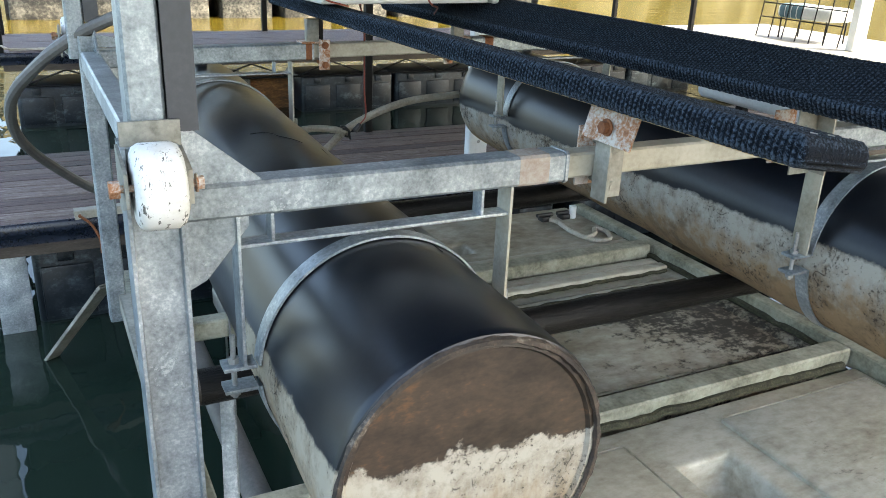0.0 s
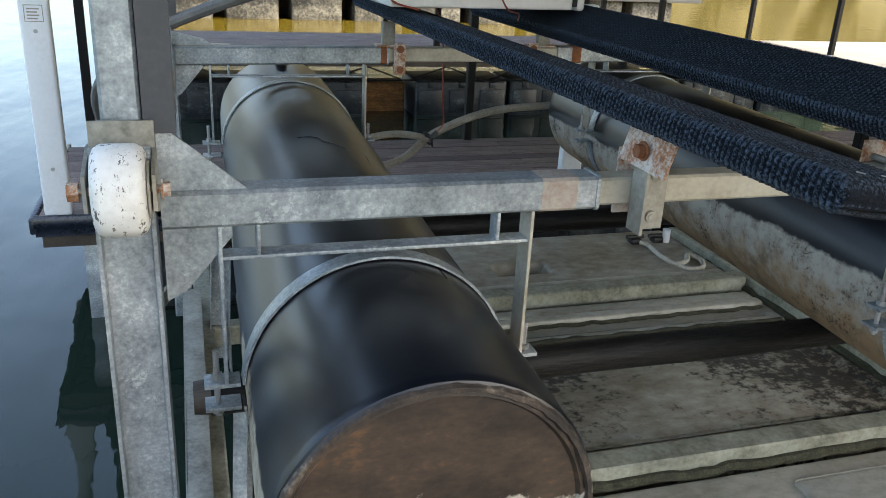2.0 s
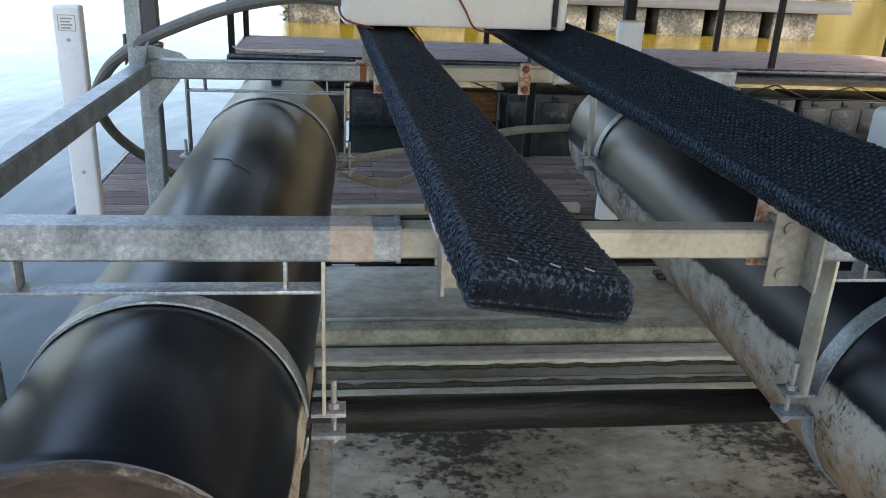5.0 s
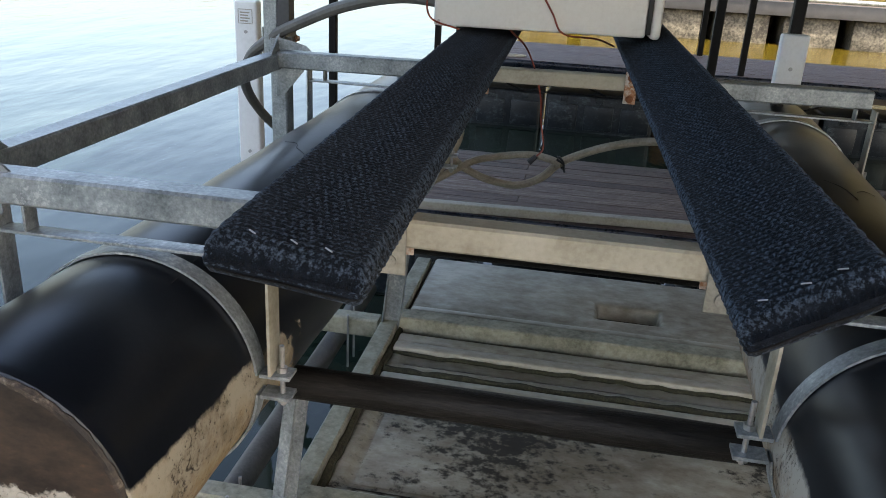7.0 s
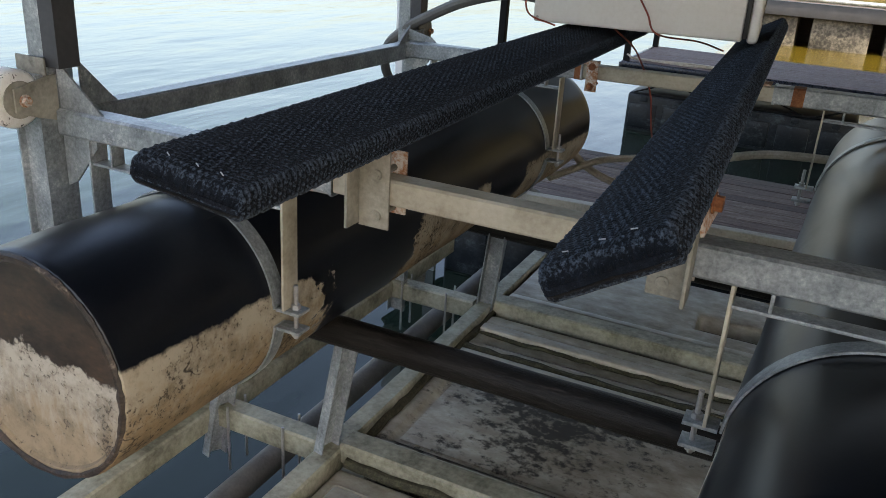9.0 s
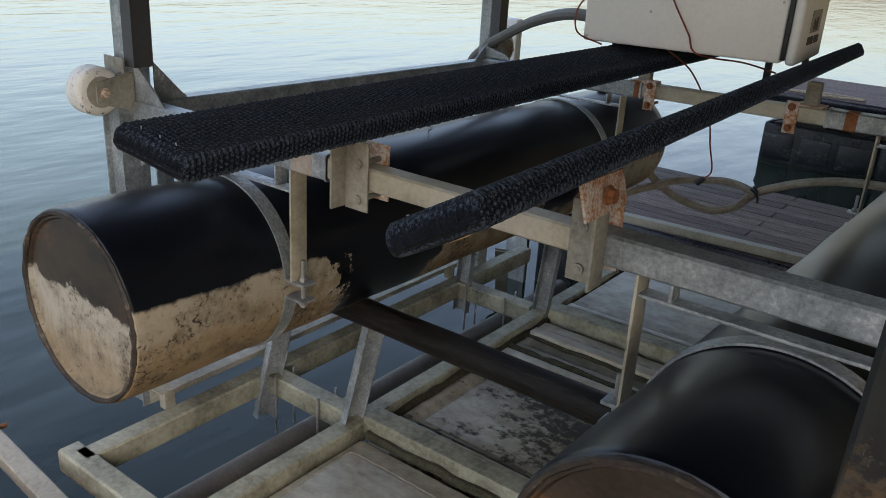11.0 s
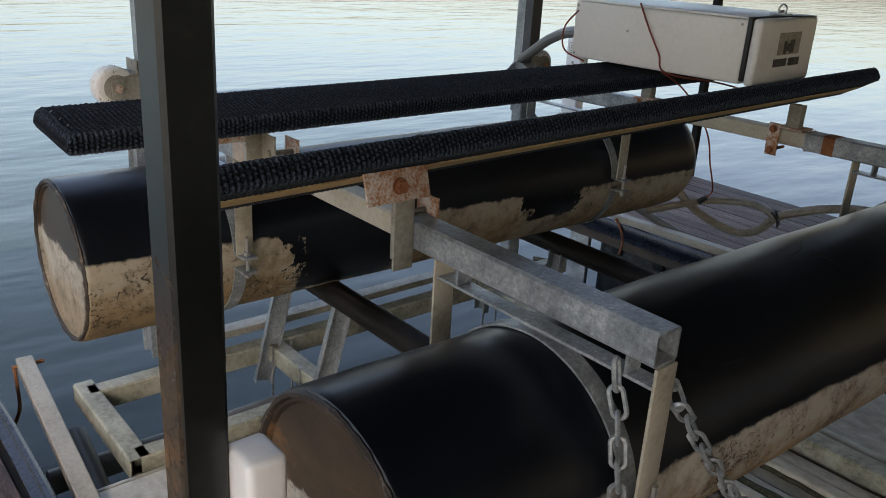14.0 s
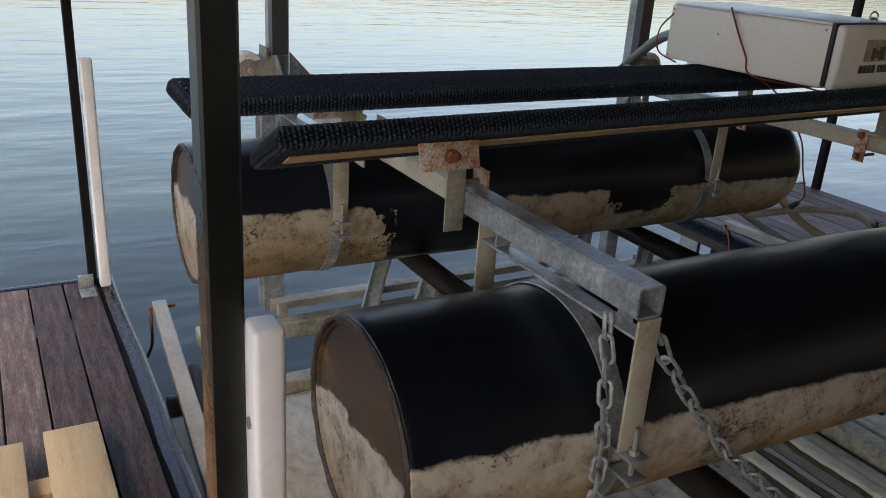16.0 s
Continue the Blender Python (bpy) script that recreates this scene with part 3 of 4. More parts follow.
def cross_beam(y, z0, z1, x1):
    def at(x):
        return (x, y, z0 + (z1 - z0) * (x - 0.26) / (x1 - 0.26))
    part("beam", hollow(at(0.26), at(1.25), 0.08, 0.08), GALV, lift)
    part("beam", hollow(at(1.25), at(2.12), 0.068, 0.068), CREAM_BEAM, lift, "weathered inner telescoping beam")
    part("beam", hollow(at(2.12), at(x1), 0.08, 0.08), GALV, lift)
    for x in (1.245, 2.125):
        part("weld_collar", hollow(at(x - 0.005), at(x + 0.005), 0.086, 0.086, 0.01), GALV, lift)


cross_beam(FY, 1.025, 1.025, 2.968)
cross_beam(RY, 1.012, 1.045, 3.02)


def hanger(tank, y, zb):
    """Flat bars under the beam, legs, and a clamp band round a tank."""
    cx, cz = axis_at(tank, y)
    bar_z = cz + TRAD + 0.008
    for s in (-1, 1):
        leg = cx + s * 0.356
        part("leg", block(leg - 0.004, leg + 0.004, y - 0.034, y + 0.034, cz + 0.035, zb, 0.001), GALV if tank is LEFT and s < 0 else CREAM_BEAM, lift)
        stub = cx + s * 0.275
        part("stub", block(stub - 0.004, stub + 0.004, y - 0.024, y + 0.024, bar_z + 0.022, zb, 0.001), GALV, lift)
        for z in (cz + 0.03, cz - 0.03):
            part("lug", merge(block(leg - 0.05 if s < 0 else leg - 0.03, leg + 0.03 if s < 0 else leg + 0.05, y - 0.028, y + 0.028, z - 0.005, z + 0.005, 0.001)), GALV, lift)
        bx = leg + s * 0.022
        part("clamp_bolt", merge(rod((bx, y, cz - 0.06), (bx, y, cz + 0.11), 0.007, 8), rod((bx, y, cz + 0.036), (bx, y, cz + 0.05), 0.014, 6), rod((bx, y, cz - 0.052), (bx, y, cz - 0.036), 0.014, 6)), BOLT, lift)
    part("tie_bar", block(cx - 0.352, cx + 0.352, y - 0.026, y + 0.026, bar_z + 0.014, bar_z + 0.022, 0.001), GALV, lift)
    for lo, hi in ((5, 175), (185, 355)):
        bm = bmesh.new()
        prev = None
        for i in range(33):
            a = radians(lo + (hi - lo) * i / 32)
            ring = [bm.verts.new((cx + math.cos(a) * r, yy, cz + math.sin(a) * r)) for r, yy in ((TRAD + 0.002, y - 0.026), (TRAD + 0.008, y - 0.026), (TRAD + 0.008, y + 0.026), (TRAD + 0.002, y + 0.026))]
            if prev:
                for j in range(4):
                    bm.faces.new((prev[j], prev[(j + 1) % 4], ring[(j + 1) % 4], ring[j]))
            prev = ring
        bmesh.ops.recalc_face_normals(bm, faces=bm.faces[:])
        part("band", bm, GALV, lift)


for tank in (LEFT, RIGHT):
    hanger(tank, FY, 0.985)
    hanger(tank, RY, 1.0 if tank is RIGHT else 0.975)

# corner posts with their dark sliding channels
for y, zt in ((FY - 0.01, 1.19), (RY + 0.11, 1.16)):
    part("upper_post", hollow((0.2, y + 0.02, 1.0), (0.2, y + 0.02, 3.1), 0.075, 0.1, up=(0, 1, 0)), GALV, lift)
    part("guide_channel", bar([(0.24, y - 0.036), (0.3, y - 0.036), (0.3, y + 0.042), (0.24, y + 0.042), (0.24, y + 0.035), (0.293, y + 0.035), (0.293, y - 0.029), (0.24, y - 0.029)], zt, 3.1), GREY_STEEL, lift, "dark grey painted guide channel")
part("lower_post", bar([(0.139, 1.69), (0.147, 1.69), (0.15, 1.71), (0.24, 1.71), (0.243, 1.69), (0.251, 1.69), (0.251, 1.8), (0.243, 1.8), (0.24, 1.722), (0.15, 1.722), (0.147, 1.8), (0.139, 1.8)], -0.2, 1.17), GALV, lift, "whitish galvanised channel post")
part("lower_post", hollow((0.245, RY + 0.11, -0.3), (0.245, RY + 0.11, 1.1), 0.085, 0.1, up=(0, 1, 0)), GALV, lift)
part("side_rail", hollow((0.245, 1.83, 1.02), (0.245, 3.98, 1.0), 0.08, 0.08), GALV, lift)
part("head_plate", block(0.14, 0.26, 1.715, 1.723, 1.15, 1.22, 0.002), GALV_OLD, lift)


part("peeled_patch", hollow((1.1, FY, 1.025), (1.19, FY, 1.025), 0.0815, 0.0815, 0.002), PEELED, lift, "peeled rusty patch on the beam")
for x, w in ((1.21, 0.03), (2.2, 0.05)):
    zz = 1.012 + 0.033 * (x - 0.26) / 2.76
    part("rust_patch", hollow((x, RY, zz), (x + w, RY, zz), 0.083, 0.083, 0.003), RUST, lift, "rust stain on the rear beam")


def gusset(points, n):
    part("gusset", plate(points, n, 0.008), GALV, lift)


for y, top in ((FY, 1.21), (RY + 0.02, 1.12)):
    gusset([(0.26, y - 0.02, top), (0.26, y - 0.02, 1.06), (0.44, y - 0.02, 1.06), (0.41, y - 0.02, 1.085)], (0, 1, 0))
    gusset([(0.26, y - 0.02, 0.99), (0.4, y - 0.02, 0.99), (0.4, y - 0.02, 0.96), (0.3, y - 0.02, 0.84), (0.26, y - 0.02, 0.82)], (0, 1, 0))
gusset([(0.27, 1.83, 1.2), (0.27, 1.83, 1.06), (0.27, 1.97, 1.06), (0.27, 1.95, 1.075)], (1, 0, 0))
gusset([(0.27, 3.98, 1.13), (0.27, 3.98, 1.04), (0.27, 3.86, 1.04), (0.27, 3.88, 1.06)], (1, 0, 0))

# guide wheels
for wy, wz in ((1.632, 1.108), (RY + 0.26, 1.08)):
    bm = bmesh.new()
    prof = [(-0.047, 0.02), (-0.047, 0.07), (-0.042, 0.08), (-0.03, 0.087), (0.03, 0.087), (0.042, 0.08), (0.047, 0.07), (0.047, 0.02)]
    rings = []
    for i in range(36):
        a = 2 * math.pi * i / 36
        rings.append([bm.verts.new((0.197 + u, wy + math.cos(a) * r, wz + math.sin(a) * r)) for u, r in prof])
    for i in range(36):
        a, b = rings[i], rings[(i + 1) % 36]
        for j in range(len(prof)):
            k = (j + 1) % len(prof)
            bm.faces.new((a[j], a[k], b[k], b[j]))
    bmesh.ops.recalc_face_normals(bm, faces=bm.faces[:])
    wheel = part("guide_wheel", bm, WHEEL_WHITE, lift, "scuffed white nylon guide wheel")
    part("axle", merge(bolt((0.285, wy, wz), (0.11, wy, wz), 0.014), rod((0.105, wy, wz), (0.125, wy, wz), 0.018, 6)), RUSTY, wheel)
    part("washer", merge(rod((0.246, wy, wz), (0.25, wy, wz), 0.055, 24)), GALV_OLD, wheel)
    s = 1 if wy < 3 else -1
    for x in (0.136, 0.257):
        part("fork", plate([(x, wy - s * 0.025, wz - 0.035), (x, wy - s * 0.025, wz + 0.035), (x, wy + s * 0.09, wz + 0.06), (x, wy + s * 0.12, wz + 0.06), (x, wy + s * 0.12, wz - 0.08), (x, wy + s * 0.05, wz - 0.06)], (1, 0, 0), 0.007), GALV_OLD, lift)


# ---- tanks ----
def float_tank(tank, y0, y1, shell_mat, label):
    cx, cz = 0.0, 0.0
    put = on_axis(tank)
    mx, mz = axis_at(tank, (y0 + y1) / 2)
    d = base_at("float_tank", mx, (y0 + y1) / 2, mz - TRAD, label, "float tank", "lift tanks")
    bm = bmesh.new()
    prof = [(y0, TRAD - 0.012), (y0 + 0.006, TRAD - 0.003), (y0 + 0.015, TRAD)]
    n = 40
    prof += [(y0 + 0.03 + (y1 - y0 - 0.17) * i / n, TRAD + 0.0015 * math.sin(i * 0.9)) for i in range(n + 1)]
    prof += [(y1 - 0.09, TRAD * 0.99), (y1 - 0.05, TRAD * 0.95), (y1 - 0.02, TRAD * 0.86), (y1 - 0.004, TRAD * 0.7), (y1, 0.02)]
    rings = []
    for y, r in prof:
        rings.append([bm.verts.new((cx + math.cos(2 * math.pi * j / 72) * r, y, cz + math.sin(2 * math.pi * j / 72) * r)) for j in range(72)])
    for a, b in zip(rings, rings[1:]):
        for j in range(72):
            bm.faces.new((a[j], a[(j + 1) % 72], b[(j + 1) % 72], b[j]))
    bm.faces.new(rings[-1])
    bmesh.ops.recalc_face_normals(bm, faces=bm.faces[:])
    bm.transform(put)
    shell = part("shell", bm, shell_mat, d)
    # recessed end plate and its welded rim
    bm = bmesh.new()
    rings = []
    for y, r in ((y0 + 0.004, TRAD - 0.013), (y0 + 0.002, TRAD - 0.03), (y0 + 0.012, TRAD - 0.036), (y0 + 0.012, TRAD - 0.1), (y0 + 0.009, TRAD - 0.2), (y0 + 0.01, 0.02)):
        rings.append([bm.verts.new((cx + math.cos(2 * math.pi * j / 72) * r, y, cz + math.sin(2 * math.pi * j / 72) * r)) for j in range(72)])
    for a, b in zip(rings, rings[1:]):
        for j in range(72):
            bm.faces.new((a[j], a[(j + 1) % 72], b[(j + 1) % 72], b[j]))
    bm.faces.new(rings[-1])
    bmesh.ops.recalc_face_normals(bm, faces=bm.faces[:])
    bm.transform(put)
    part("end_cap", bm, TANK_END, d, "brown scuffed end plate with pale crust below")
    bm = bmesh.new()
    rr = []
    for j in range(96):
        a = 2 * math.pi * j / 96
        k = 0.009 + 0.003 * math.sin(j * 7.3) * math.sin(j * 2.1)
        rr.append([bm.verts.new((cx + math.cos(a) * (TRAD - 0.014 + math.cos(b) * k), y0 - 0.0 + math.sin(b) * k, cz + math.sin(a) * (TRAD - 0.014 + math.cos(b) * k))) for b in (0, 1.05, 2.1, 3.14, 4.19, 5.24)])
    for j in range(96):
        for k in range(6):
            bm.faces.new((rr[j][k], rr[j][(k + 1) % 6], rr[(j + 1) % 96][(k + 1) % 6], rr[(j + 1) % 96][k]))
    bmesh.ops.recalc_face_normals(bm, faces=bm.faces[:])
    bm.transform(put)
    part("weld_bead", bm, RIM, d, "ragged weld bead round the end")
    px, pz = axis_at(tank, y1 - 0.35)
    part("plug", rod((px, y1 - 0.35, pz + TRAD - 0.02), (px, y1 - 0.35, pz + TRAD + 0.03), 0.03, 14), BLACK_RUBBER, d)
    return d


tank_left = float_tank(LEFT, 1.212, 4.77, TANK, "long black plastic flotation tank with a tan crusted underside")
tank_right = float_tank(RIGHT, 1.212, 4.66, TANK_B, "long black plastic flotation tank with a tan crusted underside")


def scratch(parent, tank, marks):
    """Shallow cuts in a tank's skin, each a list of (y, degrees from the top)."""
    for line in marks:
        pts = [on_axis(tank) @ Vector((math.sin(radians(a)) * TRAD, y, math.cos(radians(a)) * TRAD)) for y, a in line]
        part("scratch", sweep(pts, 0.0014, 5, 5), BLACK_RUBBER, parent)


scratch(tank_left, LEFT, [[(2.93, -13), (2.91, -5), (2.88, 0), (2.84, 2), (2.8, 9), (2.76, 14)], [(1.4, -42), (1.43, -38)], [(2.6, 25), (2.75, 27)], [(2.0, 22), (1.85, 24), (1.7, 26)]])
scratch(tank_right, RIGHT, [[(2.5, 30), (2.56, 34), (2.6, 40)], [(2.9, 10), (2.94, 16), (2.95, 24)], [(2.2, 48), (2.3, 49)], [(3.0, -6), (2.92, 2), (2.8, 6)]])


# ---- bunks ----
def bunk(p0, p1, half, tilt, skew, bare, label):
    """A carpet-wrapped board from p0 to p1 (middle of the top face), ribbed by the weave."""
    p0, p1 = Vector(p0), Vector(p1)
    d = base_at("bunk_board", *((p0 + p1) / 2 - Vector((0, 0, 0.03))), label, "bunk board", "lift bunks")
    ax = (p1 - p0).normalized()
    side = ax.cross(Vector((0, 0, 1))).normalized()
    side = Matrix.Rotation(radians(tilt), 3, ax) @ side
    up = side.cross(ax).normalized()
    th = 0.066
    prof = []
    steps = 64
    for i in range(steps + 1):
        prof.append((-half + 2 * half * i / steps, 0.0))
    flank = [(0.008, -0.008)] + [(0.011, -0.016 - (th - 0.032) * i / 12) for i in range(13)] + [(0.008, -th + 0.008)]
    prof += [(half + a, b) for a, b in flank]
    prof += [(half - 2 * half * i / 4, -th) for i in range(5)]
    prof += [(-half - a, b) for a, b in reversed(flank)]
    length = (p1 - p0).length
    n = int(length / 0.0028)
    verts, faces = [], []
    m = len(prof)
    for i in range(n + 1):
        s = length * i / n
        fold = min(1.0, 0.55 + min(s, length - s) / 0.03)
        for j, (u, v) in enumerate(prof):
            row = s / 0.0152 + 0.1 * math.sin(u * 40) + 0.15 * math.sin(s * 9 + u * 11)
            strand = (u - v) / 0.0135 + math.floor(row) * 0.36
            loop = abs(math.sin(row * math.pi)) * (0.42 + 0.58 * abs(math.sin(strand * math.pi)))
            rib = 0.0056 * (loop - 0.5) + random.uniform(-0.0011, 0.0011)
            c = Vector((u, v + th / 2)).normalized() * rib
            turn_in = max(0.0, 1 - s / 0.024)
            nose = 1 - math.sqrt(max(0.0, 1 - turn_in * turn_in))
            vv = v - (v + th * 0.7) * 0.8 * nose
            verts.append(p0 + ax * (s + skew * u * max(0.0, 1 - s / 0.5)) + side * (u * (0.96 + 0.04 * fold) + c.x) + up * (vv + c.y))
    for i in range(n):
        for j in range(m):
            k = (j + 1) % m
            faces.append((i * m + j, i * m + k, (i + 1) * m + k, (i + 1) * m + j))
    faces.append(tuple(range(m)))
    faces.append(tuple(n * m + j for j in reversed(range(m))))
    me = bpy.data.meshes.new("carpet")
    me.from_pydata([tuple(v) for v in verts], [], faces)
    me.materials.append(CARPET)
    me.shade_smooth()
    for face in (len(faces) - 2, len(faces) - 1):
        me.polygons[face].use_smooth = False
    ob = new("carpet", me)
    ob.parent = d
    ob.matrix_parent_inverse = Matrix.Translation(-origin_of(d))
    b = bmesh.new()
    bmesh.ops.create_cube(b, size=1)
    wide = 2 * half - 0.135 if bare else 2 * half - 0.06
    bmesh.ops.scale(b, vec=(wide, length - 0.12, 0.005), verts=b.verts)
    rot = Matrix((side, ax, up)).transposed().to_4x4()
    b.transform(Matrix.Translation((p0 + p1) / 2 - up * (th + 0.0025)) @ rot)
    part("board", b, LUMBER, d, "bare pine underside")
    for k in (-0.06, 0.0, 0.05):
        q = p0 + ax * (0.03 + skew * k) + side * k + up * 0.003
        part("staple", rod(q - side * 0.006 + ax * 0.004, q + side * 0.006 - ax * 0.004, 0.0012, 5), BOLT, d)
    return d


BL0, BL1 = (1.402, 1.055, 1.249), (1.308, 4.52, 1.246)
BR0, BR1 = (2.107, 1.125, 1.247), (1.96, 4.63, 1.258)
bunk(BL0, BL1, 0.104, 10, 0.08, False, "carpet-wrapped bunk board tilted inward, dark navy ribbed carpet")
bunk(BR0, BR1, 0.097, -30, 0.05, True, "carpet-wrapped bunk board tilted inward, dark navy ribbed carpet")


def bunk_bracket(x, s, lift_up):
    """Clamp angle on the front beam that carries a bunk; s is +1 when its bolted plate faces +x."""
    y, z = FY, 1.025
    d = base_at("bunk_bracket", x, y, z - 0.04, "pale galvanised clamp bracket with a rusty bolted side plate", "bracket", "bunk brackets")
    part("upright", block(x - 0.004, x + 0.004, y - 0.105, y - 0.041, z - 0.09, z + 0.12 + lift_up, 0.001), GALV_OLD, d)
    inner = x - s * 0.09
    part("flange", block(min(x - s * 0.004, inner), max(x - s * 0.004, inner), y - 0.048, y - 0.041, z - 0.095, z + 0.11, 0.001), GALV_OLD, d)
    sp = block(-0.004, 0.004, -0.1, 0.1, -0.042, 0.042, 0.002)
    sp.transform(Matrix.Translation((x + s * 0.016, y - 0.11, z + 0.118 + lift_up)) @ pose(0, 0, 0, 0, -s * 16, 0))
    part("side_plate", sp, RUSTY, d, "rust-spotted side plate")
    part("bolt", bolt((x + s * 0.045, y - 0.11, z + 0.12 + lift_up), (x - s * 0.03, y - 0.11, z + 0.12 + lift_up), 0.017), RUST, d)
    for k in (-0.062, 0.046):
        part("clamp_bolt", merge(rod((x - s * 0.055, y - 0.058, z + k), (x - s * 0.055, y + 0.06, z + k), 0.009, 8), rod((x - s * 0.055, y - 0.056, z + k), (x - s * 0.055, y - 0.047, z + k), 0.015, 12)), GALV_OLD, d)
    part("back_plate", block(x - 0.09 * (s > 0), x + 0.09 * (s < 0), y + 0.041, y + 0.048, z - 0.08, z + 0.09, 0.001), RUSTY, d, "rusty clamp plate behind the beam")


bunk_bracket(1.334, -1, 0.0)
bunk_bracket(2.17, 1, 0.036)


def rear_bracket(x, xu, zb, zt):
    """Rusty clamp plate on the rear beam and the stub that carries a bunk."""
    d = base_at("bunk_bracket", x, RY, zb, "rusty bolted clamp plate and stub under a bunk", "bracket", "bunk brackets")
    part("clamp_plate", block(x - 0.028, x + 0.028, RY - 0.052, RY - 0.044, zb - 0.085, zb + 0.06, 0.002), RUSTY, d, "rusty clamp plate")
    for k in (-0.06, 0.035):
        part("clamp_bolt", bolt((x, RY - 0.075, zb + k), (x, RY + 0.06, zb + k), 0.013), RUST, d)
    part("stub", block(xu - 0.03, xu + 0.03, RY - 0.03, RY + 0.012, zb + 0.045, zt, 0.002), GALV_OLD, d)
    part("foot", block(xu - 0.06, xu + 0.06, RY - 0.05, RY + 0.05, zb + 0.042, zb + 0.05, 0.001), RUSTY, d)


rear_bracket(1.30, 1.25, 1.02, 1.175)
rear_bracket(1.978, 2.045, 1.03, 1.18)

# ---- control box on the bunks ----
BOX = pose(1.136, 3.462, 1.285, 0, 0, 4.6)
box = base_at("control_box", 1.136, 3.462, 1.285, "long off-white fibreglass pump box lying across the bunks", "box")


def in_box(bm):
    bm.transform(BOX)
    return bm


part("body", in_box(block(0, 0.855, 0, 0.52, 0, 0.255, 0.012, None, 3)), BOX_WHITE, box)
part("end_cover", in_box(block(0.872, 0.915, -0.004, 0.524, -0.003, 0.262, 0.016, None, 3)), BOX_WHITE, box, "cream end cover")
part("gasket", in_box(merge(block(0.854, 0.873, -0.007, 0.527, 0.015, 0.266, 0.003), block(0.874, 0.915, 0.33, 0.5, 0.2625, 0.267, 0.001))), BLACK_RUBBER, box, "black rubber seal")
part("top_cover", in_box(block(0.01, 0.845, 0.01, 0.51, 0.256, 0.266, 0.004)), WHITE_PVC, box, "glossy white lid")
latch = part("latch", in_box(merge(block(0.82, 0.9, 0.24, 0.28, 0.268, 0.275, 0.002), rod((0.86, 0.24, 0.283), (0.86, 0.28, 0.283), 0.006, 8))), BOLT, box, "chrome latch")
part("keeper", in_box(sweep([(0.85, 0.26, 0.27), (0.85, 0.26, 0.3), (0.865, 0.26, 0.312), (0.88, 0.26, 0.3), (0.88, 0.26, 0.274)], 0.004, 6, 5)), BOLT, latch)
sticker = part("sticker", in_box(block(0.9155, 0.918, 0.17, 0.37, 0.115, 0.205, 0)), STICKER, box, "scuffed grey square decal")
for a, b, c, e in ((0.22, 0.245, 0.12, 0.17), (0.25, 0.27, 0.13, 0.16), (0.275, 0.315, 0.122, 0.175)):
    part("emblem", in_box(block(0.918, 0.9192, a, b, c, e, 0)), INK, sticker)
for a, b in ((0.15, 0.18), (0.185, 0.21), (0.215, 0.24), (0.245, 0.27), (0.29, 0.305), (0.31, 0.335), (0.34, 0.365), (0.37, 0.39)):
    part("lettering", in_box(block(0.9155, 0.9175, a, b, 0.068, 0.1, 0)), INK, box)
for x, y, z in ((0.02, -0.001, 0.02), (0.02, -0.001, 0.235), (0.83, -0.001, 0.235), (0.3, -0.001, 0.15)):
    part("screw", in_box(rod((x, y + 0.004, z), (x, y - 0.003, z), 0.006, 8)), BOLT, box)

# ---- roof posts and white bumpers ----
def roof_post(x, y, w, mat=DARK_STEEL, z0=-0.15, label="black painted square steel roof post", lean=0.0):
    d = base_at("roof_post", x, y, z0, label, "post", "roof posts")
    part("tube", hollow((x + lean * z0, y, z0), (x + lean * 3.12, y, 3.12), w, w, up=(0, 1, 0)), mat, d)
    return d


def bumper(x, y, w, dep, z0, z1, label="white moulded plastic dock bumper post"):
    d = base_at("dock_bumper", x, y, z0, label, "bumper", "dock bumpers")
    part("shell", block(x - w / 2, x + w / 2, y - dep / 2, y + dep / 2, z0, z1, min(w, dep) * 0.2, None, 4), WHITE_PVC, d)
    for z in (z1 - 0.2, z0 + 0.3):
        part("screw", rod((x, y - dep / 2 - 0.004, z), (x, y - dep / 2 + 0.01, z), 0.012, 10), BOLT, d)
    return d


roof_post(2.871, 0.8145, 0.066, POST_RUSTED, z0=-0.2, label="dark square steel post rusting towards its foot", lean=0.0222)
bumper(2.945, 0.876, 0.074, 0.06, -0.3, 1.128)
roof_post(-0.4, 0.9, 0.045, z0=-0.2, label="slim black steel roof pole")
d = base_at("corner_bracket", -0.3, 0.87, -0.178, "galvanised corner bracket screwed to the deck", "bracket")
part("plate", merge(block(-0.34, -0.22, 0.82, 0.9, -0.18, -0.172, 0.002), block(-0.36, -0.352, 0.82, 0.9, -0.18, -0.1, 0.002)), GALV, d)
for x in (-0.31, -0.25):
    part("screw", rod((x, 0.86, -0.175), (x, 0.86, -0.166), 0.009, 8), BOLT, d)
bumper(-0.35, 0.96, 0.065, 0.06, -0.175, 1.09)
roof_post(-0.43, 7.08, 0.065, z0=-0.25)
bumper(-0.48, 5.37, 0.16, 0.09, -0.175, 1.138)
d = base_at("bumper_decal", -0.48, 5.324, 0.93, "small printed notice on the bumper post", "decal")
part("outline", merge(block(-0.53, -0.43, 5.3225, 5.3245, 1.08, 1.084, 0), block(-0.53, -0.43, 5.3225, 5.3245, 0.99, 0.994, 0), block(-0.53, -0.526, 5.3225, 5.3245, 0.995, 1.079, 0), block(-0.434, -0.43, 5.3225, 5.3245, 0.995, 1.079, 0)), STICKER, d)
for k in range(4):
    part("bar", block(-0.515, -0.45 - 0.01 * (k % 2), 5.3225, 5.3245, 1.058 - 0.018 * k, 1.066 - 0.018 * k, 0), STICKER, d)
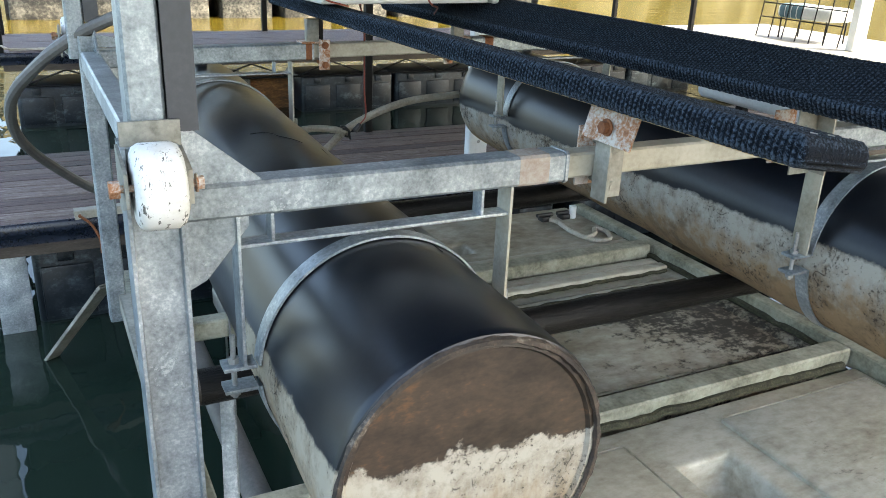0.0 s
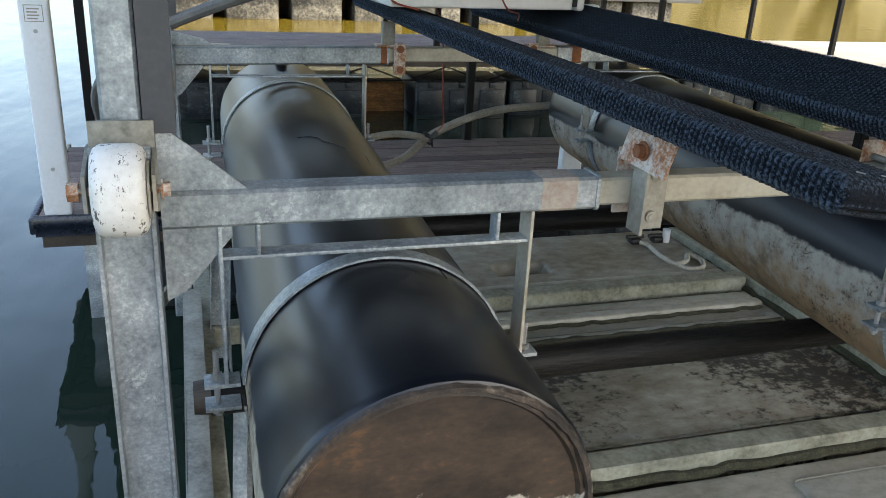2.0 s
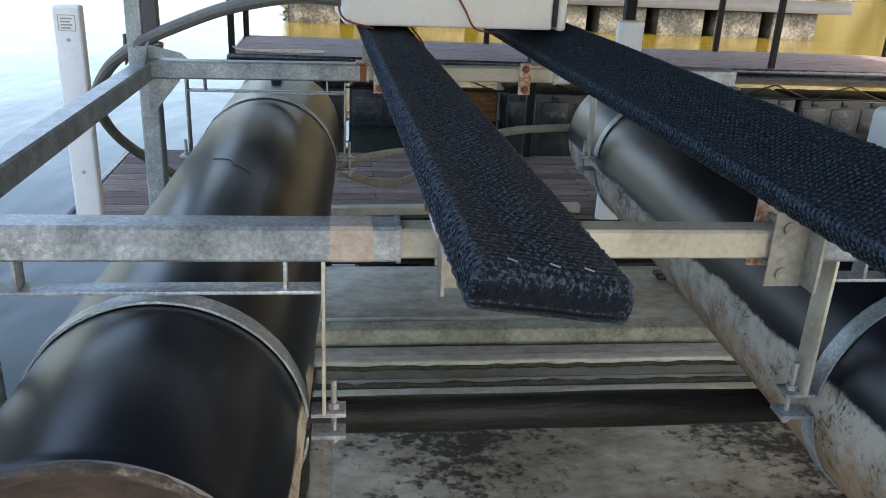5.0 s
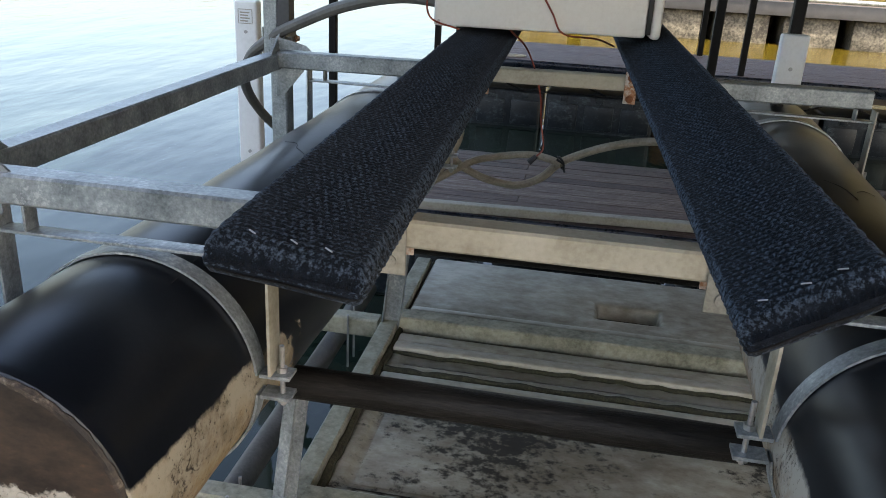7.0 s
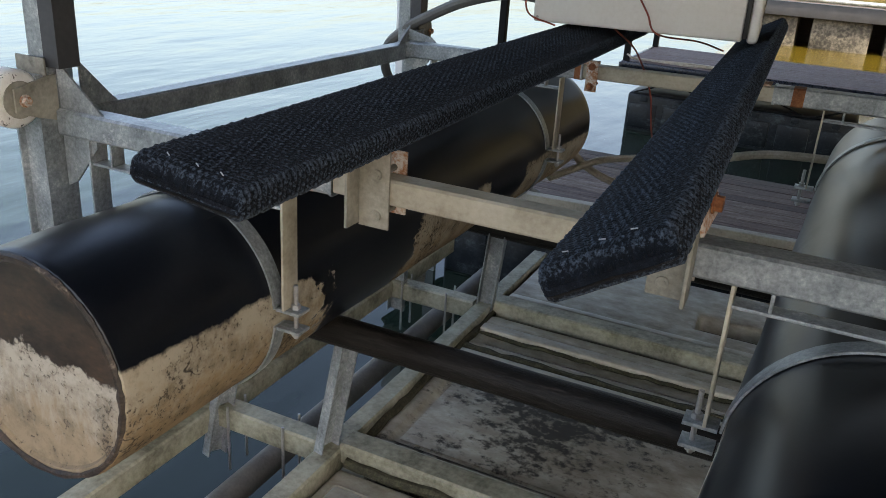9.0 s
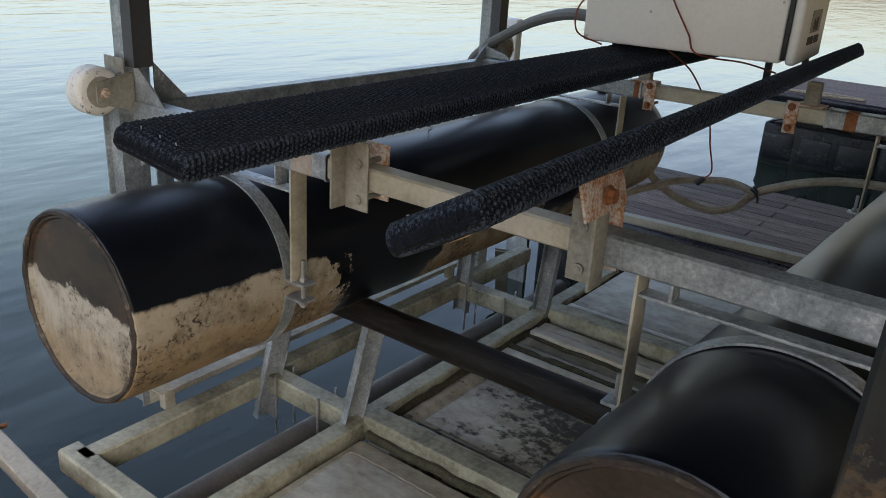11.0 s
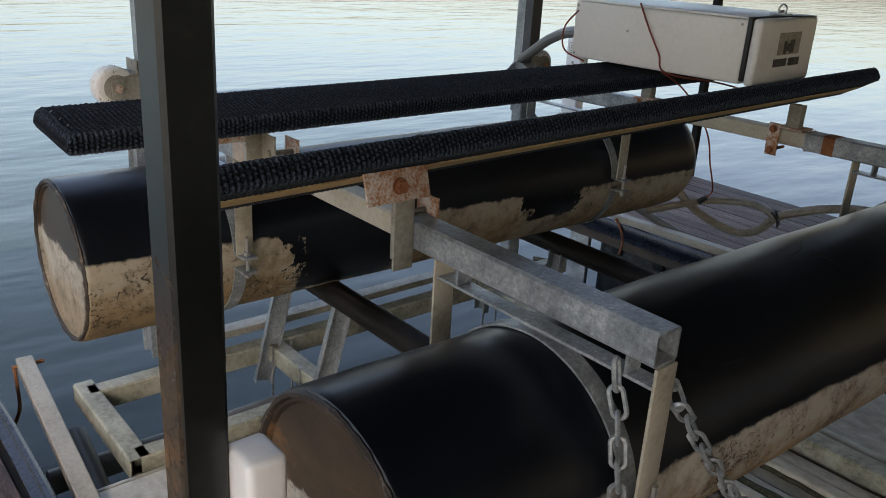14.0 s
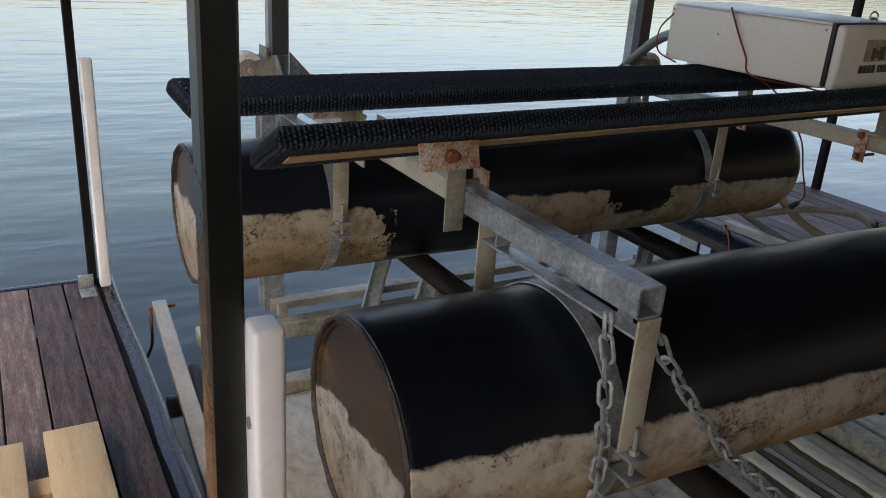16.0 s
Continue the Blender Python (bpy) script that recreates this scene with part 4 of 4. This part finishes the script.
roof_post(2.75, 7.05, 0.07, z0=-0.25)
roof_post(2.97, 5.42, 0.07, z0=-0.25)
bumper(2.96, 5.34, 0.16, 0.08, -0.175, 1.17)
for x, y in ((-0.3, 11.4), (-0.3, 13.2), (3.4, 13.2), (3.75, 11.5), (7.2, 13.2), (7.3, 11.5), (10.5, 11.4), (10.2, 13.2)):
    roof_post(x, y, 0.08)

# plate under the rear walkway's corner
d = base_at("pile_plate", -0.27, 5.4, -0.98, "whitish galvanised steel plate under the walkway corner", "plate")
part("sheet", block(-0.37, -0.176, 5.40, 5.44, -1.1, -0.38, 0.004), GALV, d)
d = base_at("diagonal_brace", 0.1, 4.9, -0.9, "mossy galvanised diagonal brace above the water", "brace")
part("angle", merge(hollow((0.22, 4.4, -0.25), (-0.12, 5.0, -0.95), 0.09, 0.02)), GALV_OLD, d)

# long white bumper on dark posts beside the slip, and one by the landing
d = base_at("dock_bumper", 3.95, 3.7, -0.9, "long white plastic bumper on two dark posts beside the slip", "bumper", "dock bumpers")
part("shell", block(3.84, 3.98, 2.9, 4.05, 0.66, 0.92, 0.05, None, 4), WHITE_PVC, d)
for y in (3.15, 3.8):
    part("post", hollow((4.02, y, -0.95), (4.02, y, 0.9), 0.06, 0.06, up=(0, 1, 0)), DARK_STEEL, d)
bumper(12.25, 9.4, 0.3, 0.15, 0.0, 2.2)
# orange block in the float gap stands for a sunlit backing and its reflection
d = base_at("orange_block", 3.1, 11.9, -0.95, "orange-brown block standing in for a sunlit backing and its reflection", "foam block")
part("block", block(2.76, 3.38, 11.75, 12.15, -1.0, -0.5, 0.04, None, 3), ORANGE_BLOCK, d)

# ---- base frame and floats ----
base = base_at("base_frame", 0.6, 2.8, -0.94, "weathered galvanised base frame low over the water", "frame")


def rail(p, q, w=0.09, h=0.1, mat=BASE_RAIL):
    part("rail", hollow(p, q, w, h), mat, base)


BZ = -0.27
rail((0.34, 1.36, BZ), (0.34, 4.5, BZ))
rail((0.93, 1.36, BZ), (0.93, 4.6, BZ))
part("edge_angle", merge(block(0.25, 0.33, 1.72, 3.95, -0.128, -0.12, 0.001), block(0.246, 0.254, 1.72, 3.95, -0.2, -0.12, 0.001)), GALV_OLD, base, "galvanised angle beside the post foot")
for y in (1.75, 2.3, 3.7):
    part("angle_bracket", block(0.27, 0.31, y, y + 0.05, -0.22, -0.129, 0.002), GALV_OLD, base)
rail((0.25, 1.36, BZ), (0.97, 1.36, BZ))
rail((0.35, 2.28, BZ), (0.87, 2.28, BZ))
rail((0.35, 3.74, BZ), (0.87, 3.74, BZ))
rail((0.97, 2.3, BZ + 0.03), (3.36, 2.3, BZ + 0.03), 0.11, 0.09)
rail((0.97, 3.78, BZ + 0.03), (3.36, 3.78, BZ + 0.03), 0.11, 0.09)
rail((3.42, 1.36, BZ + 0.02), (3.42, 4.6, BZ + 0.02), 0.09, 0.1)
for p, q in (((0.9, 2.21, -0.3), (0.93, 2.34, 0.24)), ((0.38, 2.2, -0.42), (0.42, 2.34, 0.24)), ((0.93, 3.73, -0.3), (0.98, 3.73, 0.22)), ((0.4, 3.73, -0.4), (0.43, 3.73, 0.22))):
    bm = merge(*[along(p, q, block(*b, 0, 1, 0)) for b in ((-0.045, 0.045, -0.003, 0.003), (-0.045, -0.039, 0.0, 0.04), (0.039, 0.045, 0.0, 0.04))])
    part("pivot_arm", bm, GALV, base, "galvanised channel pivot arm")
for y in (2.28, 3.74):
    for x in (0.45, 0.72):
        part("u_bolt", merge(rod((x, y - 0.055, -0.5), (x, y - 0.055, -0.2), 0.006, 6), rod((x, y + 0.055, -0.5), (x, y + 0.055, -0.2), 0.006, 6)), BOLT, base)
part("float_pipe", rod((0.58, 1.1, -0.47), (0.58, 4.6, -0.47), 0.055, 18), HOSE_GREY, base, "grey plastic pipe under the rails")
part("float_pipe", rod((0.35, 1.28, -0.43), (1.6, 1.15, -0.43), 0.05, 18), BLACK_RUBBER, base, "dark pipe at the frame's end")


def cross_pipe(y, z, x0, x1):
    d = base_at("cross_log", (x0 + x1) / 2, y, z, "dark weathered log spanning under both tanks", "log", "cross logs")
    bm = bmesh.new()
    rings = []
    for i in range(41):
        x = x0 + (x1 - x0) * i / 40
        r = 0.056 + 0.004 * noise.noise(Vector((x * 2.3, y, 0)))
        rings.append([bm.verts.new((x, y + math.cos(2 * math.pi * j / 20) * r * (1 + 0.06 * noise.noise(Vector((x * 3, j * 0.7, y)))), z + math.sin(2 * math.pi * j / 20) * r)) for j in range(20)])
    for a, e in zip(rings, rings[1:]):
        for j in range(20):
            bm.faces.new((a[j], a[(j + 1) % 20], e[(j + 1) % 20], e[j]))
    bm.faces.new(rings[-1])
    bmesh.ops.recalc_face_normals(bm, faces=bm.faces[:])
    part("log", bm, LOG, d)
    part("end_grain", rod((x0 - 0.05, y, z), (x0 + 0.004, y, z), 0.05, 14, 0.055), WOOD_OLD, d)
    return d


cross_pipe(2.29, 0.255, 0.34, 3.0)
cross_pipe(3.74, 0.215, 0.34, 3.0)


def platform_float(y0, y1, mat, label, pocket, z=-0.27):
    """A moulded float: one shell whose top dips into a pocket."""
    x0, x1, zb = 0.99, 3.36, -0.94
    d = base_at("platform_float", (x0 + x1) / 2, (y0 + y1) / 2, zb, label, "float", "platform floats")
    a, b, e, f, deep = pocket
    xs, ys = (x0, a, b, x1), (y0, e, f, y1)
    bm = bmesh.new()
    top = [[bm.verts.new((x, y, z)) for y in ys] for x in xs]
    low = {(i, j): bm.verts.new((xs[i], ys[j], zb)) for i in range(4) for j in range(4) if i in (0, 3) or j in (0, 3)}
    pit = {(i, j): bm.verts.new((xs[i] + (0.015 if i == 1 else -0.015), ys[j] + (0.015 if j == 1 else -0.015), z - deep)) for i in (1, 2) for j in (1, 2)}
    for i in range(3):
        for j in range(3):
            if (i, j) != (1, 1):
                bm.faces.new((top[i][j], top[i + 1][j], top[i + 1][j + 1], top[i][j + 1]))
    ring = [(1, 1), (2, 1), (2, 2), (1, 2)]
    for k in range(4):
        p, q = ring[k], ring[(k + 1) % 4]
        bm.faces.new((top[p[0]][p[1]], top[q[0]][q[1]], pit[q], pit[p]))
    bm.faces.new([pit[p] for p in ring])
    rim = [(0, j) for j in range(4)] + [(1, 3), (2, 3)] + [(3, j) for j in (3, 2, 1, 0)] + [(2, 0), (1, 0)]
    for k in range(len(rim)):
        p, q = rim[k], rim[(k + 1) % len(rim)]
        bm.faces.new((top[p[0]][p[1]], top[q[0]][q[1]], low[q], low[p]))
    bm.faces.new([low[p] for p in rim])
    bmesh.ops.recalc_face_normals(bm, faces=bm.faces[:])
    sharp = [g for g in bm.edges if len(g.link_faces) == 2 and g.calc_face_angle() > 0.8]
    bmesh.ops.bevel(bm, geom=sharp, offset=0.022, segments=3, profile=0.5, affect="EDGES")
    part("shell", bm, mat, d)
    part("flange", block(0.8, 0.985, y0 + 0.06, y1 - 0.06, -0.56, -0.4, 0.045, None, 4), FLOAT_CLEAN, d, "rounded white edge of the float")
    return d


f = platform_float(1.0, 2.21, FLOAT_PLASTIC, "grey-white moulded float with a handle pocket", (2.02, 2.28, 1.5, 1.92, 0.16))
part("raised_panel", block(2.4, 3.3, 1.1, 2.1, -0.275, -0.252, 0.02, None, 3), FLOAT_PLASTIC, f)
part("raised_panel", block(1.04, 1.9, 1.1, 2.1, -0.275, -0.252, 0.02, None, 3), FLOAT_PLASTIC, f)
f = platform_float(2.38, 3.30, FLOAT_STAINED, "grey-white moulded float mottled with dark mildew", (1.05, 3.3, 2.46, 3.22, 0.02))
part("panel", block(1.09, 3.26, 2.5, 3.18, -0.3, -0.282, 0.008, None, 2), FLOAT_STAINED, f, "mildewed sunken panel")
part("lip", block(1.0, 3.33, 3.225, 3.29, -0.285, -0.255, 0.012, None, 3), FLOAT_PLASTIC, f)
part("lip", block(1.0, 3.33, 2.385, 2.44, -0.285, -0.262, 0.01, None, 3), FLOAT_PLASTIC, f)
f = platform_float(3.34, 3.68, FLOAT_PLASTIC, "ribbed edge of a grey-white moulded float", (1.05, 3.3, 3.40, 3.62, 0.02))
part("rib", block(1.0, 3.32, 3.5, 3.57, -0.29, -0.242, 0.012, None, 3), FLOAT_CLEAN, f)
part("rib", block(1.0, 3.32, 3.585, 3.67, -0.29, -0.25, 0.012, None, 3), FLOAT_PLASTIC, f)
part("seam_line", sweep([(1.0 + 2.3 * i / 40, 3.49 + random.uniform(-0.004, 0.004), -0.268 + random.uniform(-0.006, 0.003)) for i in range(41)], 0.011, 6, 3), MOSS, f, "uneven black line along the seam")
f = platform_float(3.88, 4.66, FLOAT_TINTED, "grey-white moulded float with a handle pocket", (1.97, 2.31, 4.09, 4.27, 0.14), -0.235)
part("pool", block(1.988, 2.292, 4.108, 4.252, -0.36, -0.315, 0.004), POND, f, "brown rainwater standing in the pocket")
part("lip", block(1.0, 3.33, 3.885, 3.94, -0.25, -0.222, 0.012, None, 3), FLOAT_PLASTIC, f)
for x in (3.04, 3.2):
    part("cleat", merge(block(x - 0.035, x + 0.035, 4.42, 4.49, -0.24, -0.2, 0.01), rod((x - 0.06, 4.455, -0.195), (x + 0.06, 4.455, -0.195), 0.014, 8)), BLACK_RUBBER, f, "black cleat")
part("spout", rod((3.26, 4.44, -0.24), (3.26, 4.44, -0.15), 0.026, 14), WHITE_PVC, f)


# moss and muck packed along the joints
for p, q in (((1.0, 2.235, -0.262), (3.3, 2.235, -0.262)), ((1.0, 3.855, -0.262), (3.3, 3.855, -0.262)), ((3.365, 2.4, -0.265), (3.365, 4.6, -0.265)), ((0.985, 2.4, -0.265), (0.985, 4.6, -0.265)), ((1.0, 3.32, -0.268), (3.3, 3.32, -0.268))):
    p, q = Vector(p), Vector(q)
    d = base_at("moss_strip", *((p + q) / 2), "dark green-brown muck packed along a joint", "moss", "moss strips")
    pts = [p + (q - p) * i / 36 + Vector((random.uniform(-0.006, 0.006), random.uniform(-0.006, 0.006), random.uniform(-0.008, 0.006))) for i in range(37)]
    part("muck", sweep(pts, 0.02, 7, 3), MOSS, d)


# ---- stiff arms ----
def stiff_arm(p, q, label):
    d = base_at("stiff_arm", *p, label, "arm", "stiff arms")
    part("tube", hollow(p, q, 0.075, 0.06), PALE_PAINT, d)
    v = (Vector(q) - Vector(p)).normalized()
    c = Vector(p) + v * 0.03
    part("pin", rod(c + Vector((0, -0.06, 0.0)), c + Vector((0, 0.08, 0.0)), 0.01, 8), RUST, d)
    part("link", sweep([c + Vector((0, -0.05, 0)), c + Vector((0.06, -0.06, -0.06)), c + Vector((0.1, -0.07, -0.16)), c + Vector((0.1, -0.1, -0.24))], 0.009, 6), RUST, d)
    return d


stiff_arm((-0.1, 1.2, -0.23), (1.9, 1.06, -0.25), "pale square steel arm between the walkway and the lift")
stiff_arm((0.13, 5.33, -0.14), (2.8, 5.5, -0.14), "pale square steel arm lying along the rear walkway")


# ---- hoses, cords, rope, chain ----
def line_thing(name, points, r, mat, label, cat, sides=10, sub=8, ripple=0.0, partname="tube"):
    d = base_at(name, *points[0], label, cat)
    part(partname, sweep(points, r, sides, sub, ripple), mat, d)
    return d


line_thing("air_hose", [(1.2, 3.62, 1.36), (0.95, 3.68, 1.37), (0.65, 3.85, 1.3), (0.4, 3.98, 1.2), (0.2, 4.07, 1.1), (0.04, 4.15, 0.97), (-0.1, 4.42, 0.76), (-0.1, 4.75, 0.5), (0.05, 5.05, 0.25), (0.3, 5.3, 0.0), (0.6, 5.45, -0.14)], 0.028, HOSE_GREY, "thick grey vinyl hose from the box over the rear corner", "hose")
TIE = (1.679, 4.702, 0.424)
line_thing("water_hose", [(1.02, 4.69, 0.43), (1.1, 4.71, 0.35), (1.22, 4.735, 0.285), (1.34, 4.75, 0.255), (1.449, 4.756, 0.252), (1.57, 4.735, 0.31), TIE, (1.8, 4.7, 0.49), (1.95, 4.695, 0.55), (2.147, 4.694, 0.596), (2.45, 4.68, 0.62)], 0.024, HOSE_TAN, "scummy grey-tan hose slung between the tanks", "hose")
line_thing("water_hose", [(0.96, 4.5, 0.29), (1.06, 4.62, 0.33), (1.18, 4.76, 0.375), (1.356, 4.805, 0.41), (1.5, 4.78, 0.435), (1.62, 4.72, 0.435), (1.685, 4.69, 0.415)], 0.022, HOSE_TAN, "scummy grey-tan hose tied back to itself", "hose")
line_thing("hose_tie", [(1.66, 4.675, 0.45), (1.7, 4.66, 0.43), (1.7, 4.7, 0.39), (1.67, 4.735, 0.42), (1.665, 4.7, 0.46), (1.695, 4.672, 0.44), (1.71, 4.67, 0.38)], 0.007, BLACK_RUBBER, "short dark cord tying the hose to itself", "tie", 6)
line_thing("red_cord", [(1.49, 3.48, 1.56), (1.55, 3.482, 1.46), (1.615, 3.488, 1.36), (1.665, 3.49, 1.285), (1.8, 3.7, 1.25), (1.88, 3.9, 1.2)], 0.0042, CORD_RED, "thin red power cord over the box", "cord", 6)
d = line_thing("red_cord", [(1.42, 3.75, 1.26), (1.5, 3.9, 1.15), (1.56, 4.05, 0.95), (1.58, 4.1, 0.78), (1.6, 4.13, 0.65), (1.57, 4.136, 0.6)], 0.0042, CORD_RED, "red power cord hanging to a black plug", "cord", 6)
part("plug", rod((1.57, 4.136, 0.6), (1.535, 4.13, 0.565), 0.012, 8, 0.017), BLACK_RUBBER, d)
line_thing("red_cord", [(1.17, 3.45, 1.5), (1.12, 3.42, 1.42), (1.13, 3.42, 1.32), (1.25, 3.43, 1.28)], 0.0042, CORD_RED, "thin red power cord beside the box", "cord", 6)
line_thing("rope", [(3.06, 4.42, -0.222), (3.09, 4.37, -0.222), (3.07, 4.2, -0.221), (3.08, 4.09, -0.221), (3.12, 3.97, -0.22), (3.22, 3.96, -0.22), (3.29, 4.08, -0.221), (3.25, 4.16, -0.22), (3.17, 4.05, -0.205), (3.09, 4.02, -0.21), (3.06, 4.08, -0.215)], 0.014, ROPE, "short coil of weathered rope on the float", "rope", 8, 10, 0.18, "strand")
line_thing("rope", [(3.05, 4.0, 0.75), (3.02, 4.05, 0.6), (3.0, 4.12, 0.45), (3.05, 4.2, 0.3), (3.1, 4.3, 0.1)], 0.016, ROPE, "weathered rope hanging beside the tank", "rope", 8, 10, 0.18, "strand")

line_thing("mooring_line", [(-0.2, 11.45, 0.03), (0.1, 11.6, 0.02), (0.6, 11.7, 0.02), (0.9, 11.62, 0.02), (0.5, 11.5, 0.02), (0.0, 11.5, 0.03), (-0.25, 11.42, 0.05), (-0.3, 11.38, 0.1), (-0.22, 11.35, 0.06)], 0.014, ROPE, "white mooring line lying on the far walkway", "rope", 6, 8, 0.15, "strand")

LINK = bmesh.new()
rr = []
for i in range(20):
    a = 2 * math.pi * i / 20
    c = Vector((math.cos(a) * 0.016, 0, math.sin(a) * 0.016 + (0.019 if math.sin(a) > 0 else -0.019)))
    o = Vector((math.cos(a), 0, math.sin(a)))
    rr.append([LINK.verts.new(c + (o * math.cos(b) + Vector((0, 1, 0)) * math.sin(b)) * 0.0058) for b in (0, 1.047, 2.094, 3.142, 4.189, 5.236)])
for i in range(20):
    for j in range(6):
        LINK.faces.new((rr[i][j], rr[(i + 1) % 20][j], rr[(i + 1) % 20][(j + 1) % 6], rr[i][(j + 1) % 6]))
bmesh.ops.recalc_face_normals(LINK, faces=LINK.faces[:])
LINK_ME = mesh_of("link", LINK, GALV)


def chain(points, label):
    d = base_at("chain", *points[0], label, "chain", "lift chains")
    pts = [Vector(p) for p in points]
    seg, k = 0.053, 0
    for a, b in zip(pts, pts[1:]):
        n = max(1, round((b - a).length / seg))
        q = (b - a).to_track_quat("Z", "X").to_matrix().to_4x4()
        for i in range(n):
            ob = new("link", LINK_ME)
            ob.parent = d
            ob.matrix_basis = Matrix.Translation(a + (b - a) * (i + 0.5) / n - pts[0]) @ q @ pose(0, 0, 0, random.uniform(-6, 6), random.uniform(-6, 6), 45 + 90 * (k % 2))
            k += 1
    return d


chain([(2.88, 1.735, 0.97), (2.918, 1.718, 0.86), (2.948, 1.712, 0.7), (2.955, 1.712, 0.5), (2.95, 1.712, 0.3), (2.95, 1.72, 0.02)], "galvanised steel chain hanging beside the tank strap")
chain([(2.93, 1.83, 0.95), (2.975, 1.85, 0.87), (2.995, 1.95, 0.73), (3.01, 2.1, 0.55), (3.02, 2.4, 0.3), (3.03, 2.7, 0.1), (3.0, 3.0, -0.2)], "galvanised steel chain slung down behind the hanger")

# ---- loose lumber on the walkway ----
for x0, x1, y0, y1, z0 in ((1.18, 2.9, 0.53, 0.73, -0.135), (1.22, 2.8, 0.26, 0.46, -0.135), (1.42, 1.52, 0.1, 0.71, -0.178)):
    d = base_at("lumber_board", (x0 + x1) / 2, (y0 + y1) / 2, z0, "new yellow pine board lying on the walkway", "board", "loose lumber")
    part("board", block(x0, x1, y0, y1, z0, z0 + 0.043, 0.004), LUMBER, d)

# ---- far side: next dock, lounge chair ----
d = base_at("far_dock", 6, 24.5, -0.95, "distant dock with pale floats and grey fascia", "dock")
part("deck_slab", block(-0.5, 16, 23.6, 26.5, -0.05, 0.1, 0.01), WOOD_OLD, d)
part("fascia", block(-0.5, 16, 23.5, 23.6, -0.15, 0.2, 0.01), GREY_STEEL, d)
part("rail", rod((-0.5, 23.45, 0.3), (16, 23.45, 0.3), 0.06, 12), GALV, d)
# dark sheet added behind the floats to keep their gaps in darkness
part("dark_gap_backing", block(-0.4, 15.9, 25.2, 25.3, -1.0, -0.06, 0.0), WOOD_OLD, d)
x = -0.3
while x < 15:
    part("float", block(x, x + 1.4, 23.7, 25.2, -1.0, -0.16, 0.06), PALE_FLOAT, d)
    x += 1.75
d = base_at("boathouse_deck", 14, 12, -0.1, "sunlit pale concrete landing beyond the walkway", "landing")
part("slab", block(10.45, 14.2, 8.6, 13.2, -0.12, 0.0, 0.01), CONCRETE, d)

lounge = base_at("lounge_chair", 12.6, 10.6, 0.0, "black wire lounge chair with a striped cushion", "chair")
for i in range(7):
    y = 9.7 + i * 0.3
    part("wire", sweep([(12.2, y, 0.0), (12.25, y, 0.35), (12.3, y, 0.9), (12.35, y, 1.4)], 0.012, 5, 3), DARK_STEEL, lounge)
for z in (0.35, 0.6, 0.9, 1.2):
    part("rail", rod((12.28, 9.7, z), (12.28, 11.5, z), 0.012, 6), DARK_STEEL, lounge)
part("cushion", block(12.4, 13.0, 10.1, 11.3, 0.36, 0.6, 0.08, None, 3), CLOTH, lounge, "teal and white striped cushion")
for i in range(4):
    part("stripe", block(12.395, 13.005, 10.75 + i * 0.13, 10.8 + i * 0.13, 0.355, 0.605, 0.08, None, 3), CLOTH_TEAL, lounge)
for x, y in ((12.45, 10.2), (12.45, 11.2), (12.95, 10.2), (12.95, 11.2)):
    part("leg", rod((x, y, 0), (x, y, 0.38), 0.015, 8), DARK_STEEL, lounge)
